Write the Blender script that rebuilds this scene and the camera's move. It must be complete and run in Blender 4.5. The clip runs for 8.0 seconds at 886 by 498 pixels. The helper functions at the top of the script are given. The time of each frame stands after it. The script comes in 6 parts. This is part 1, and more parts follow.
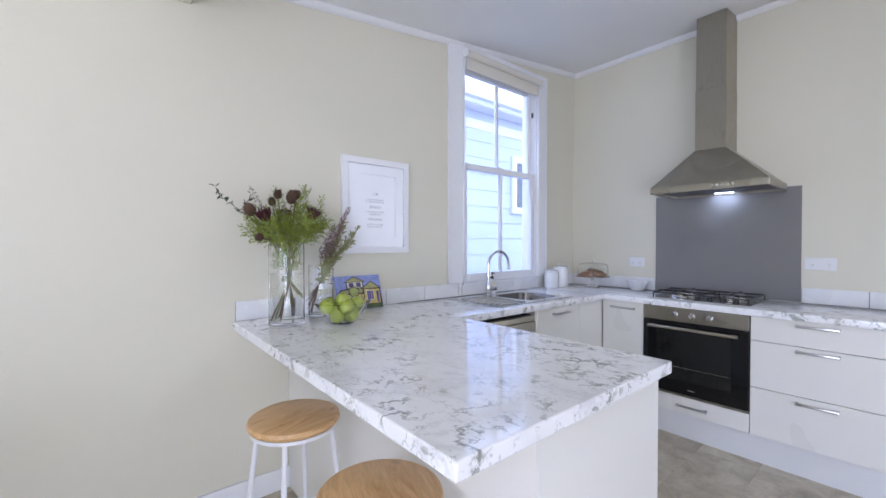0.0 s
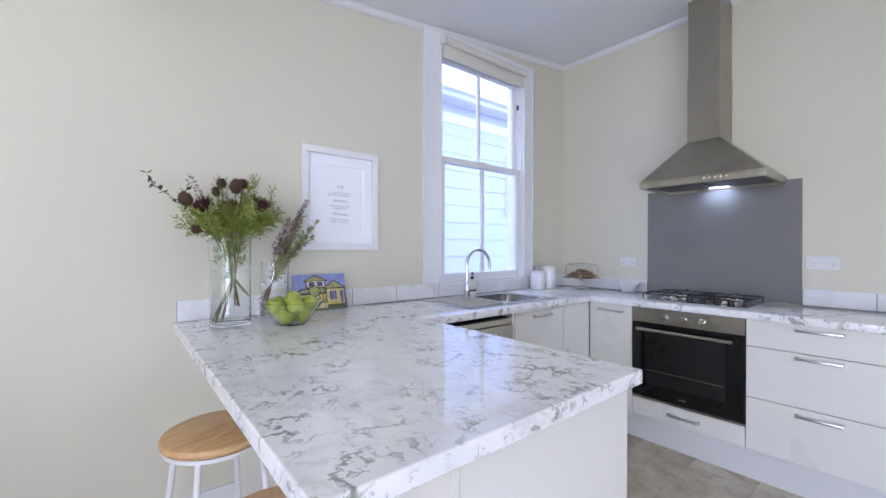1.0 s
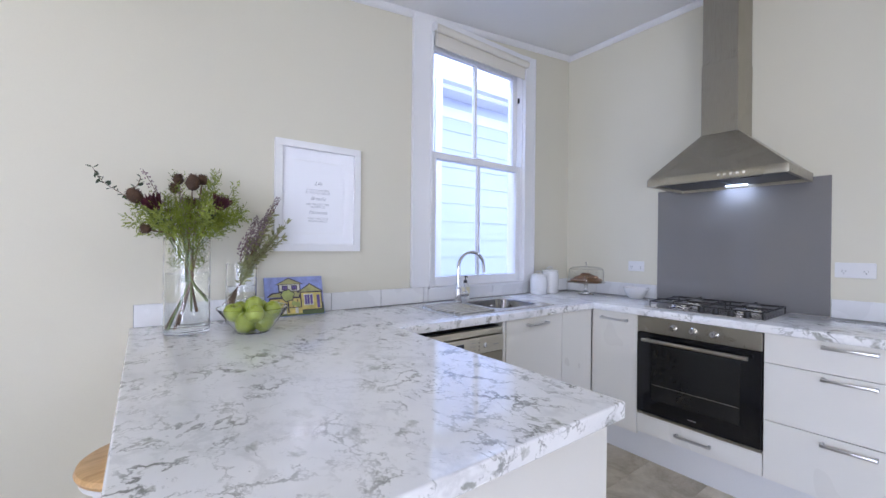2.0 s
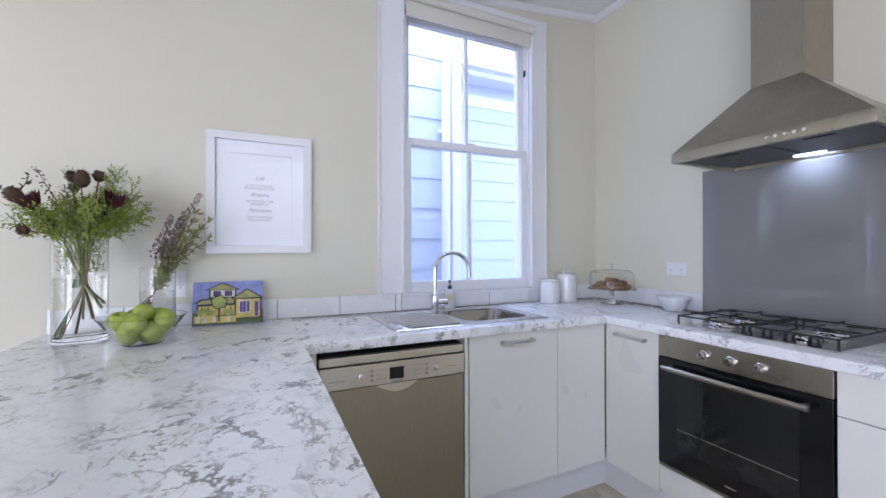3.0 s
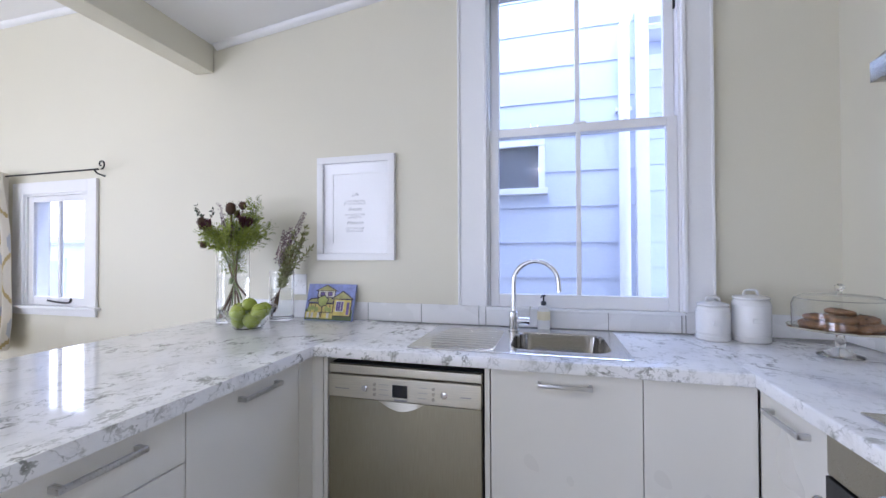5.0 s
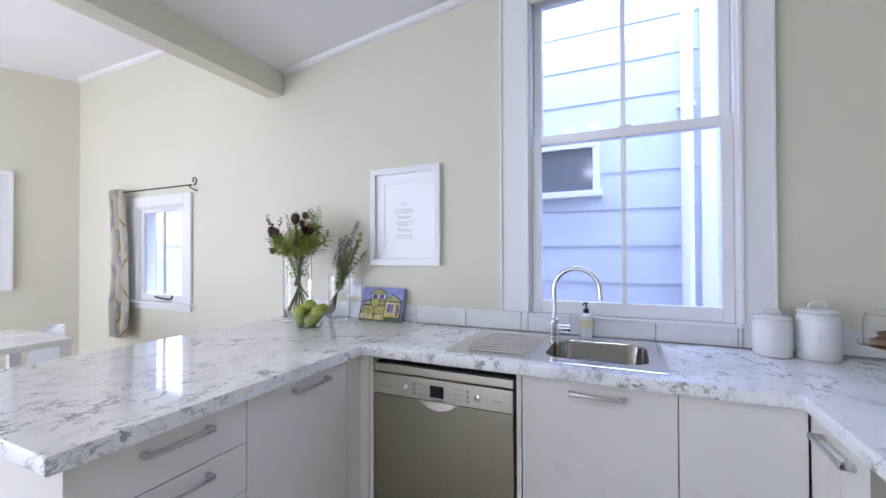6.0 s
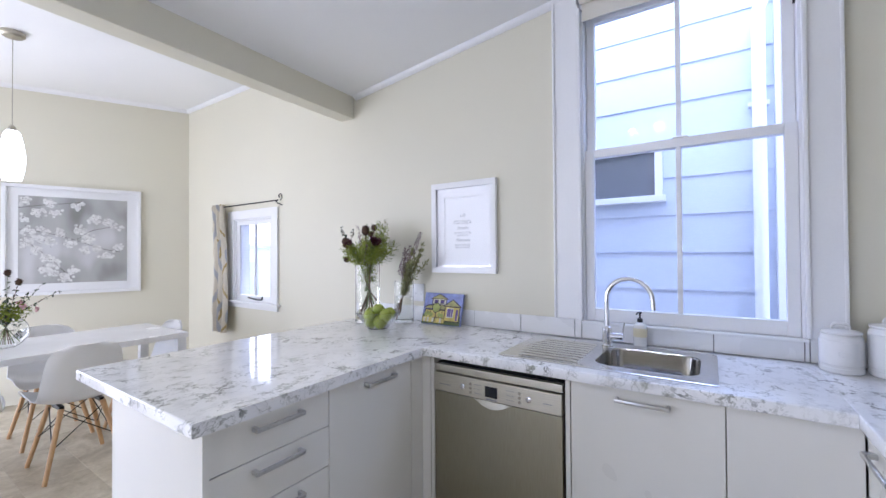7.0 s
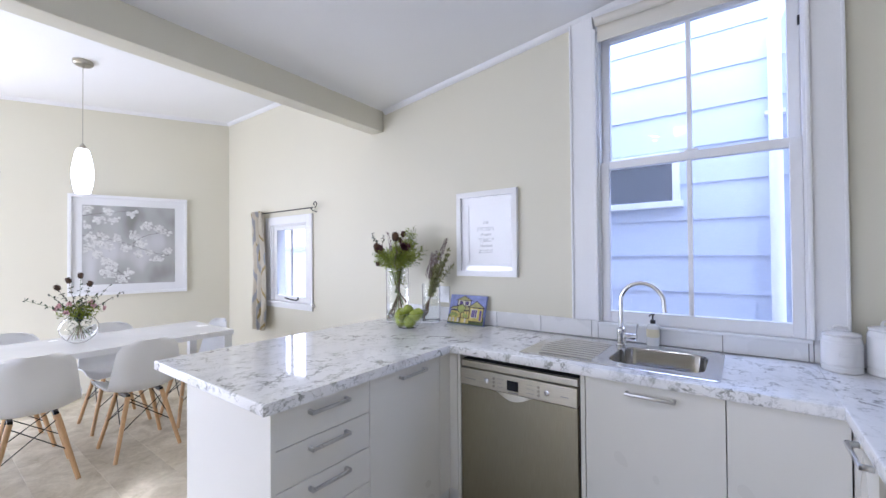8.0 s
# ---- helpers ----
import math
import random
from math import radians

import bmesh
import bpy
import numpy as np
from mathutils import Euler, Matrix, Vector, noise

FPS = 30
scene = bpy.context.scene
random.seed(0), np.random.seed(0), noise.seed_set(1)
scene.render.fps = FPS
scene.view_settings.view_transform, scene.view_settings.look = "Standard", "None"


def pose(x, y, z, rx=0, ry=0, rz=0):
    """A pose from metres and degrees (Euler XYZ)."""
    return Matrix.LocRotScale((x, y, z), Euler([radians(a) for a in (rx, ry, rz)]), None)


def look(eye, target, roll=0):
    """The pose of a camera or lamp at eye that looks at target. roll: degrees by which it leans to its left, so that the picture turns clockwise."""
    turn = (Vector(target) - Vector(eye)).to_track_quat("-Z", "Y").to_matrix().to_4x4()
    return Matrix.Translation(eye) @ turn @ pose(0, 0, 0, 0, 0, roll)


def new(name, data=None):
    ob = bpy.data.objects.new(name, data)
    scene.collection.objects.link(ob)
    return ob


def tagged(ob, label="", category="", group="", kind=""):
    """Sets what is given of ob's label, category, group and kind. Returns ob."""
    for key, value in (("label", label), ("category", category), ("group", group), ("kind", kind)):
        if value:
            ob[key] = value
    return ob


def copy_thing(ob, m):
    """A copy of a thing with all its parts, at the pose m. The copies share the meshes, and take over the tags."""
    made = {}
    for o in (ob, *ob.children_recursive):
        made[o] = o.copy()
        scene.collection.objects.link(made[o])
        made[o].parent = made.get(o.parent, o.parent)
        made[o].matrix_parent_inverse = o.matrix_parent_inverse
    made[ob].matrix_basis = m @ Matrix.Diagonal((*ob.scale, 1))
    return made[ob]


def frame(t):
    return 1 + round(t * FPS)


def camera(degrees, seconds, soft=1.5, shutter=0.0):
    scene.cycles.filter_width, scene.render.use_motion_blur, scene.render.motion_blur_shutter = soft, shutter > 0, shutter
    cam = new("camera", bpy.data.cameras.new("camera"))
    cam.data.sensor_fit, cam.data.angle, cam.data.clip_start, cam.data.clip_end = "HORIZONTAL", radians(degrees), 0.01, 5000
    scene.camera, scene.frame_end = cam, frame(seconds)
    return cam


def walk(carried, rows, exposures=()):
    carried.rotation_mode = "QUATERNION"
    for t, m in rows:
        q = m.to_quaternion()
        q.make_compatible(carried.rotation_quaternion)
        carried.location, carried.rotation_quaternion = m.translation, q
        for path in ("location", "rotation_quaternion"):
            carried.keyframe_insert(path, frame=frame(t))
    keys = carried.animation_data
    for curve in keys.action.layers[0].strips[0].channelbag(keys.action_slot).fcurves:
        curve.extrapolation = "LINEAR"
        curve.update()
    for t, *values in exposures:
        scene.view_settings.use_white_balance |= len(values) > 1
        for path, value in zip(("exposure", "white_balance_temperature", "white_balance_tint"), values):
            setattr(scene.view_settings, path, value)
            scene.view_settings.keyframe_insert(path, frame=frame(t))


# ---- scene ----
cam = camera(95.8, 8.0)
PATH = [
    (0, (0.5, 0.546, 1.276), (1.782, 2.081, 1.25), -0.0),
    (0.5, (0.624, 0.545, 1.232), (1.896, 2.088, 1.228), 0.1),
    (1, (0.76, 0.552, 1.233), (2.025, 2.101, 1.228), 0.1),
    (2.3, (1.152, 0.581, 1.25), (2.309, 2.212, 1.238), 0.2),
    (2.5, (1.294, 0.572, 1.251), (2.409, 2.232, 1.236), -0.2),
    (3, (1.73, 0.568, 1.233), (2.571, 2.383, 1.239), -0.1),
    (3.5, (2.131, 0.643, 1.223), (2.553, 2.598, 1.236), -0.3),
    (4, (2.512, 0.678, 1.24), (2.442, 2.676, 1.259), -0.3),
    (5.5, (2.807, 0.707, 1.265), (2.16, 2.599, 1.288), -0.2),
    (6, (2.899, 0.671, 1.291), (2.069, 2.49, 1.311), -0.2),
    (6.5, (2.957, 0.625, 1.319), (1.965, 2.361, 1.342), -0.3),
    (7, (3.005, 0.549, 1.34), (1.898, 2.215, 1.364), -0.4),
    (7.5, (3.046, 0.462, 1.361), (1.876, 2.083, 1.386), -0.4),
    (8, (3.093, 0.383, 1.371), (1.898, 1.987, 1.396), -0.5),
]
walk(cam, [(t, look(eye, target, roll)) for t, eye, target, roll in PATH], exposures=[(0, 1.28, 5110, 21), (2.5, 1.33, 5110, 21), (8, 1.41, 5110, 21)])

# ---------------------------------------------------------------- world and light
world = bpy.data.worlds.new("world")
scene.world = world
world.use_nodes = True
_sky = world.node_tree.nodes.new("ShaderNodeTexSky")
_sky.sky_type, _sky.sun_disc = "NISHITA", False
_sky.dust_density, _sky.ozone_density = 5.0, 0.6
SUN_ELEV, SUN_ROT = 30.0, 328.0
_sky.sun_elevation, _sky.sun_rotation = radians(SUN_ELEV), radians(SUN_ROT)
_bg = world.node_tree.nodes["Background"]
_bg.inputs["Strength"].default_value = 0.15
_haze = world.node_tree.nodes.new("ShaderNodeMix")   # thin high cloud whitens the sky
_haze.data_type = "RGBA"
_haze.inputs["Factor"].default_value = 0.5
_haze.inputs["B"].default_value = (11.5, 12.2, 14.2, 1)
world.node_tree.links.new(_sky.outputs["Color"], _haze.inputs["A"])
world.node_tree.links.new(_haze.outputs["Result"], _bg.inputs["Color"])


def lamp_area(name, m, sx, sy, power, color=(1, 1, 1)):
    d = bpy.data.lights.new(name, "AREA")
    d.shape, d.size, d.size_y, d.energy, d.color = "RECTANGLE", sx, sy, power, color
    ob = new(name, d)
    ob.matrix_world = m
    return ob


_sd = bpy.data.lights.new("sun", "SUN")
_sd.energy, _sd.angle, _sd.color = 2.4, radians(2), (1.0, 0.94, 0.86)
_so = new("sun", _sd)
_az = radians(SUN_ROT)
_to_sun = Vector((math.sin(_az) * math.cos(radians(SUN_ELEV)), math.cos(_az) * math.cos(radians(SUN_ELEV)), math.sin(radians(SUN_ELEV))))
_so.matrix_world = look(_to_sun * 20, (0, 0, 0))

# daylight standing in the low dining window of the south wall and the west doorway
# the kitchen opening and its lamp are unseen, added as fill
lamp_area("fill_kitchen_opening", look((1.5, -2.42, 0.6), (1.5, 0, 0.6)), 1.2, 1.0, 2.2, (1.0, 0.97, 0.92))
lamp_area("skylight_dining_window", look((-1.5, -2.42, 0.6), (-1.5, 0, 0.6)), 2.2, 1.0, 27, (1.0, 0.955, 0.89))
lamp_area("skylight_west_door", look((-2.99, -0.34, 1.1), (-2.05, -0.682, 1.1)), 2.1, 2.0, 29, (1.0, 0.95, 0.87))

# twin ceiling spotlights over the kitchen floor, turned to the worktops
SPOTS = [((2.36, 0.34, 2.60), (1.45, 1.90, 0.90)), ((2.60, 0.34, 2.62), (2.75, 2.35, 0.90))]
for at_, to_ in SPOTS:
    lamp_area("spotlight", look(at_, to_), 0.09, 0.09, 0.8, (1.0, 0.95, 0.88)).data.spread = radians(140)

# added blue fill lamp for the sky between the houses, above the sink window
lamp_area("sky_fill_sink_window", look((2.9, 3.40, 3.62), (2.9, 2.95, 1.8)), 3.0, 0.8, 17, (0.60, 0.73, 1.0))

# ---------------------------------------------------------------- materials
def nodes_of(name):
    m = bpy.data.materials.new(name)
    m.use_nodes = True
    nt = m.node_tree
    return m, nt, nt.nodes["Principled BSDF"]


def tex_coord(nt, scale=(1, 1, 1), rot=(0, 0, 0), kind="Object"):
    tc = nt.nodes.new("ShaderNodeTexCoord")
    mp = nt.nodes.new("ShaderNodeMapping")
    mp.inputs["Scale"].default_value = scale
    mp.inputs["Rotation"].default_value = rot
    nt.links.new(tc.outputs[kind], mp.inputs["Vector"])
    return mp.outputs["Vector"]


def tex_noise(nt, vec, scale, detail=4.0, rough=0.55, distort=0.0):
    n = nt.nodes.new("ShaderNodeTexNoise")
    n.inputs["Scale"].default_value, n.inputs["Detail"].default_value = scale, detail
    n.inputs["Roughness"].default_value, n.inputs["Distortion"].default_value = rough, distort
    nt.links.new(vec, n.inputs["Vector"])
    return n.outputs["Fac"]


def ramp(nt, fac, stops, ease="LINEAR"):
    r = nt.nodes.new("ShaderNodeValToRGB")
    r.color_ramp.interpolation = ease
    el = r.color_ramp.elements
    while len(el) < len(stops):
        el.new(0.5)
    for e, (p, c) in zip(el, stops):
        e.position, e.color = p, (*c, 1) if len(c) == 3 else c
    nt.links.new(fac, r.inputs["Fac"])
    return r.outputs["Color"]


def mixc(nt, fac, a, b, mode="MIX"):
    m = nt.nodes.new("ShaderNodeMix")
    m.data_type, m.blend_type = "RGBA", mode
    for sock, v in ((m.inputs["Factor"], fac), (m.inputs["A"], a), (m.inputs["B"], b)):
        if isinstance(v, bpy.types.NodeSocket):
            nt.links.new(v, sock)
        else:
            sock.default_value = v if isinstance(v, float) else (*v, 1)
    return m.outputs["Result"]


def math_node(nt, op, a, b=0.0):
    m = nt.nodes.new("ShaderNodeMath")
    m.operation = op
    for sock, v in zip(m.inputs, (a, b)):
        if isinstance(v, bpy.types.NodeSocket):
            nt.links.new(v, sock)
        else:
            sock.default_value = v
    return m.outputs[0]


def bump(nt, bsdf, height, strength, distance):
    b = nt.nodes.new("ShaderNodeBump")
    b.inputs["Strength"].default_value, b.inputs["Distance"].default_value = strength, distance
    nt.links.new(height, b.inputs["Height"])
    nt.links.new(b.outputs["Normal"], bsdf.inputs["Normal"])


def shades(c, d):
    return tuple(max(0.0, v * (1 - d)) for v in c), tuple(min(1.0, v * (1 + d)) for v in c)


def plain(name, color, rough=0.5, metal=0.0, big=1.5, fine=60.0, var=0.06, relief=0.15, depth=0.0006, coat=0.0, stretch=(1, 1, 1)):
    """A surface with broad and fine variation of tone, gloss and relief."""
    m, nt, p = nodes_of(name)
    v = tex_coord(nt, stretch)
    n1, n2 = tex_noise(nt, v, big, 3.0), tex_noise(nt, v, fine, 5.0)
    lo, hi = shades(color, var)
    c1 = ramp(nt, n1, [(0.3, lo), (0.7, hi)])
    c2 = ramp(nt, n2, [(0.3, (1 - var,) * 3), (0.7, (1.0,) * 3)])
    nt.links.new(mixc(nt, 1.0, c1, c2, "MULTIPLY"), p.inputs["Base Color"])
    rr = ramp(nt, n1, [(0.3, (max(rough - 0.05, 0.02),) * 3), (0.7, (min(rough + 0.07, 1.0),) * 3)])
    nt.links.new(rr, p.inputs["Roughness"])
    p.inputs["Metallic"].default_value = metal
    p.inputs["Coat Weight"].default_value = coat
    if relief:
        bump(nt, p, n2, relief, depth)
    return m


def steel(name, color=(0.55, 0.54, 0.52), rough=0.3, along=(1, 60, 60), var=0.10, smear=0.0):
    """Brushed metal, grained along one axis, with faint hand marks."""
    m, nt, p = nodes_of(name)
    v = tex_coord(nt, along)
    g = tex_noise(nt, v, 14.0, 4.0)
    s = tex_noise(nt, tex_coord(nt), 3.2, 5.0, 0.6, 1.2)
    lo, hi = shades(color, var)
    nt.links.new(ramp(nt, g, [(0.3, lo), (0.7, hi)]), p.inputs["Base Color"])
    r1 = ramp(nt, g, [(0.2, (rough - 0.06,) * 3), (0.8, (rough + 0.06,) * 3)])
    r2 = ramp(nt, s, [(0.45, (0.0,) * 3), (0.75, (smear,) * 3)])
    nt.links.new(mixc(nt, 1.0, r1, r2, "ADD"), p.inputs["Roughness"])
    p.inputs["Metallic"].default_value = 1.0
    bump(nt, p, g, 0.08, 0.0003)
    return m


def glass(name, tint=(1, 1, 1), rough=0.0, ior=1.45):
    m, nt, p = nodes_of(name)
    p.inputs["Base Color"].default_value = (*tint, 1)
    p.inputs["Roughness"].default_value = rough
    p.inputs["IOR"].default_value = ior
    p.inputs["Transmission Weight"].default_value = 1.0
    return m


def glow(name, color, strength):
    m, nt, p = nodes_of(name)
    p.inputs["Base Color"].default_value = (0.8, 0.8, 0.8, 1)
    p.inputs["Emission Color"].default_value = (*color, 1)
    p.inputs["Emission Strength"].default_value = strength
    return m


def marble(name):
    """Glossy laminate: white ground, soft grey smears, and broken strokes of olive-grey drawn out along x."""
    m, nt, p = nodes_of(name)
    v = tex_coord(nt, (1.3, 1.0, 1.3), (0, 0, radians(24)))
    warp = nt.nodes.new("ShaderNodeTexNoise")
    warp.inputs["Scale"].default_value, warp.inputs["Detail"].default_value = 3.2, 3.0
    nt.links.new(v, warp.inputs["Vector"])
    add = nt.nodes.new("ShaderNodeVectorMath")
    add.operation = "MULTIPLY_ADD"
    nt.links.new(warp.outputs["Color"], add.inputs[0])
    add.inputs[1].default_value = (0.08, 0.08, 0.08)
    nt.links.new(v, add.inputs[2])
    w = add.outputs[0]
    cloud = tex_noise(nt, w, 4.2, 5.0, 0.55, 0.5)
    ground = ramp(nt, cloud, [(0.27, (0.74, 0.745, 0.745)), (0.38, (0.86, 0.86, 0.86)), (0.60, (0.92, 0.92, 0.915))])
    region = ramp(nt, tex_noise(nt, w, 2.3, 3.0, 0.5), [(0.36, (0.2,) * 3), (0.54, (1, 1, 1))])

    def stroke(scale, width, soft, sc2, cut, strength):
        """Contour lines whose width swells and dies away, kept to patches."""
        n = tex_noise(nt, w, scale, 7.0, 0.62, 0.25)
        d = math_node(nt, "ABSOLUTE", math_node(nt, "SUBTRACT", n, 0.5))
        swell = ramp(nt, tex_noise(nt, w, sc2, 3.0, 0.6), [(cut, (0, 0, 0)), (cut + 0.20, (1, 1, 1))])
        d = math_node(nt, "DIVIDE", d, math_node(nt, "MAXIMUM", math_node(nt, "MULTIPLY", swell, width), 0.0005))
        line = ramp(nt, d, [(1.0 - soft, (1, 1, 1)), (1.0, (0, 0, 0))])
        return mixc(nt, strength, (0, 0, 0), mixc(nt, 1.0, line, swell, "MULTIPLY"))

    smear = stroke(6.0, 0.065, 0.9, 5.0, 0.44, 0.36)
    veins = stroke(5.0, 0.024, 0.65, 9.0, 0.40, 1.0)
    fine = stroke(10.0, 0.024, 0.8, 12.0, 0.40, 0.85)
    fleck = ramp(nt, tex_noise(nt, w, 16.0, 4.0, 0.58, 0.3), [(0.605, (0, 0, 0)), (0.68, (1, 1, 1))])
    c = mixc(nt, smear, ground, (0.52, 0.525, 0.52))
    c = mixc(nt, mixc(nt, 1.0, veins, region, "MULTIPLY"), c, (0.29, 0.295, 0.275))
    c = mixc(nt, mixc(nt, 1.0, fine, region, "MULTIPLY"), c, (0.33, 0.335, 0.315))
    c = mixc(nt, mixc(nt, 0.75, (0, 0, 0), mixc(nt, 1.0, fleck, region, "MULTIPLY")), c, (0.25, 0.26, 0.21))
    nt.links.new(c, p.inputs["Base Color"])
    nt.links.new(ramp(nt, cloud, [(0.3, (0.05,) * 3), (0.7, (0.08,) * 3)]), p.inputs["Roughness"])
    p.inputs["Coat Weight"].default_value = 0.12
    p.inputs["Coat Roughness"].default_value = 0.03
    return m


def wood(name, lo, hi, knot=(0.25, 0.13, 0.05), along=(1, 9, 9), rough=0.42, rnd=True):
    m, nt, p = nodes_of(name)
    v = tex_coord(nt, along)
    n = tex_noise(nt, v, 2.6, 6.0, 0.6, 1.4)
    f = tex_noise(nt, v, 22.0, 4.0)
    c = ramp(nt, n, [(0.28, lo), (0.52, hi), (0.70, lo)])
    k = ramp(nt, tex_noise(nt, tex_coord(nt), 9.0, 2.0), [(0.70, (0, 0, 0)), (0.78, (1, 1, 1))])
    c = mixc(nt, mixc(nt, 0.55, (0, 0, 0), k), c, knot)
    c = mixc(nt, 1.0, c, ramp(nt, f, [(0.3, (0.82,) * 3), (0.7, (1.0,) * 3)]), "MULTIPLY")
    nt.links.new(c, p.inputs["Base Color"])
    p.inputs["Roughness"].default_value = rough
    bump(nt, p, f, 0.12, 0.0005)
    return m


def vinyl(name):
    """Pale limestone-look vinyl plank, each plank with a tone of its own."""
    m, nt, p = nodes_of(name)
    oi = nt.nodes.new("ShaderNodeObjectInfo")
    tc = nt.nodes.new("ShaderNodeTexCoord")
    off = nt.nodes.new("ShaderNodeVectorMath")
    off.operation = "MULTIPLY_ADD"
    comb = nt.nodes.new("ShaderNodeCombineXYZ")
    for i in range(3):
        nt.links.new(oi.outputs["Random"], comb.inputs[i])
    nt.links.new(comb.outputs[0], off.inputs[0])
    off.inputs[1].default_value = (37.0, 53.0, 11.0)
    nt.links.new(tc.outputs["Object"], off.inputs[2])
    v = off.outputs[0]
    n1 = tex_noise(nt, v, 5.0, 7.0, 0.65, 0.6)
    n2 = tex_noise(nt, v, 45.0, 4.0)
    c = ramp(nt, n1, [(0.30, (0.40, 0.34, 0.225)), (0.47, (0.57, 0.50, 0.365)), (0.62, (0.70, 0.635, 0.49))])
    tone = ramp(nt, oi.outputs["Random"], [(0.0, (0.86,) * 3), (1.0, (1.0,) * 3)])
    c = mixc(nt, 1.0, c, tone, "MULTIPLY")
    c = mixc(nt, 1.0, c, ramp(nt, n2, [(0.3, (0.88,) * 3), (0.65, (1.0,) * 3)]), "MULTIPLY")
    nt.links.new(c, p.inputs["Base Color"])
    nt.links.new(ramp(nt, n1, [(0.3, (0.42,) * 3), (0.7, (0.30,) * 3)]), p.inputs["Roughness"])
    bump(nt, p, n2, 0.15, 0.0005)
    return m


M_WALL = plain("cream_wall_paint", (0.72, 0.69, 0.56), 0.55, big=0.9, fine=180, var=0.018, relief=0.12, depth=0.0006)
M_CEIL = plain("white_ceiling_paint", (0.87, 0.87, 0.865), 0.7, big=0.8, fine=150, var=0.02, relief=0.1)
M_TRIM = plain("white_gloss_trim", (0.85, 0.85, 0.85), 0.32, big=2.0, fine=90, var=0.02, relief=0.12)
M_CAB = plain("white_laminate", (0.80, 0.785, 0.725), 0.30, big=1.3, fine=220, var=0.012, relief=0.04, depth=0.0003)
M_KICK = plain("white_kick_laminate", (0.76, 0.76, 0.75), 0.35, big=1.5, fine=120, var=0.03, relief=0.06)
M_TOP = marble("marble_laminate")
M_TILE = plain("white_glazed_tile", (0.82, 0.82, 0.81), 0.26, big=3, fine=40, var=0.015, relief=0.03, depth=0.0004)
M_GROUT = plain("grey_grout", (0.24, 0.24, 0.235), 0.8, fine=200, var=0.1)
M_STEEL = steel("brushed_steel", (0.41, 0.385, 0.315), 0.28, (1, 40, 40), smear=0.12)
M_STEELV = steel("brushed_steel_upright", (0.385, 0.36, 0.295), 0.30, (40, 40, 1), smear=0.14)
M_DW = steel("dishwasher_steel", (0.35, 0.325, 0.24), 0.38, (40, 40, 1), smear=0.05)
M_PANEL = steel("satin_control_panel", (0.60, 0.57, 0.475), 0.38, (1, 40, 40))
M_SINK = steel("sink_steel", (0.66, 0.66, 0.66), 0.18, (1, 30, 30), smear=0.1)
# sink steel made darker, with the bowl's shade put into its colour
M_BOWL_SHADED = steel("shaded_sink_bowl_steel", (0.36, 0.35, 0.335), 0.17, (1, 30, 30), smear=0.1)
M_CHROME = steel("chrome", (0.74, 0.74, 0.755), 0.07, (3, 3, 3), 0.03)
M_SATIN = steel("satin_handle_metal", (0.62, 0.62, 0.62), 0.30, (1, 30, 30))
M_BLACKGL = plain("black_oven_glass", (0.006, 0.006, 0.007), 0.05, big=4, fine=60, var=0.1, relief=0.0)
M_OVENWIN = plain("dark_oven_window", (0.018, 0.018, 0.017), 0.07, big=3, fine=60, var=0.15, relief=0.0)
M_IRON = plain("black_cast_iron", (0.012, 0.012, 0.012), 0.45, big=10, fine=120, var=0.2, relief=0.3)
M_BLACK = plain("black_plastic", (0.015, 0.015, 0.016), 0.35, var=0.1)
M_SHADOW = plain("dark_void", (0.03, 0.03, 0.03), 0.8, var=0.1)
M_SPLASH = plain("grey_glass_splashback", (0.225, 0.218, 0.212), 0.04, big=1.2, fine=200, var=0.03, relief=0.0, coat=0.15)
M_SPLASH.node_tree.nodes["Principled BSDF"].inputs["Specular IOR Level"].default_value = 0.4
M_GLASS = glass("window_glass", (1, 1, 1), 0.0, 1.2)
M_PICGLASS = glass("picture_glass", (1, 1, 1), 0.0, 1.45)
M_VASE = glass("clear_vase_glass", (0.985, 0.99, 0.985), 0.0, 1.35)
M_WATER = glass("water", (0.95, 0.955, 0.92), 0.0, 1.20)
M_PLASTIC = plain("white_plastic", (0.80, 0.80, 0.79), 0.3, var=0.01, relief=0.0)
M_CHAIR = plain("white_chair_shell", (0.78, 0.775, 0.755), 0.38, big=3, fine=200, var=0.012, relief=0.05, depth=0.0003)
M_TABLE = plain("white_table_lacquer", (0.82, 0.82, 0.82), 0.22, big=2, fine=100, var=0.012, relief=0.03)
M_CERAMIC = plain("white_ceramic", (0.80, 0.795, 0.78), 0.16, big=8, fine=60, var=0.02, relief=0.1, depth=0.0008)
M_STOOL = wood("stool_wood", (0.52, 0.29, 0.10), (0.72, 0.47, 0.21), along=(1.0, 7, 7), rough=0.36)
M_BEECH = wood("beech_leg", (0.50, 0.29, 0.115), (0.62, 0.39, 0.18), along=(9, 9, 1), rough=0.45)
M_WIRE = plain("black_wire", (0.012, 0.012, 0.013), 0.4, metal=0.6, var=0.1)
M_WHITEMET = plain("white_powder_coat", (0.80, 0.80, 0.80), 0.38, var=0.02)
M_VINYL = vinyl("stone_vinyl_plank")
M_SEAM = plain("floor_seam", (0.36, 0.31, 0.235), 0.7, var=0.15)
M_SIDING = plain("painted_weatherboard", (0.60, 0.64, 0.76), 0.55, big=1.2, fine=50, var=0.04, relief=0.25, depth=0.001, stretch=(0.3, 1, 2))
M_EXTTRIM = plain("exterior_white_trim", (0.82, 0.82, 0.82), 0.4, var=0.03)
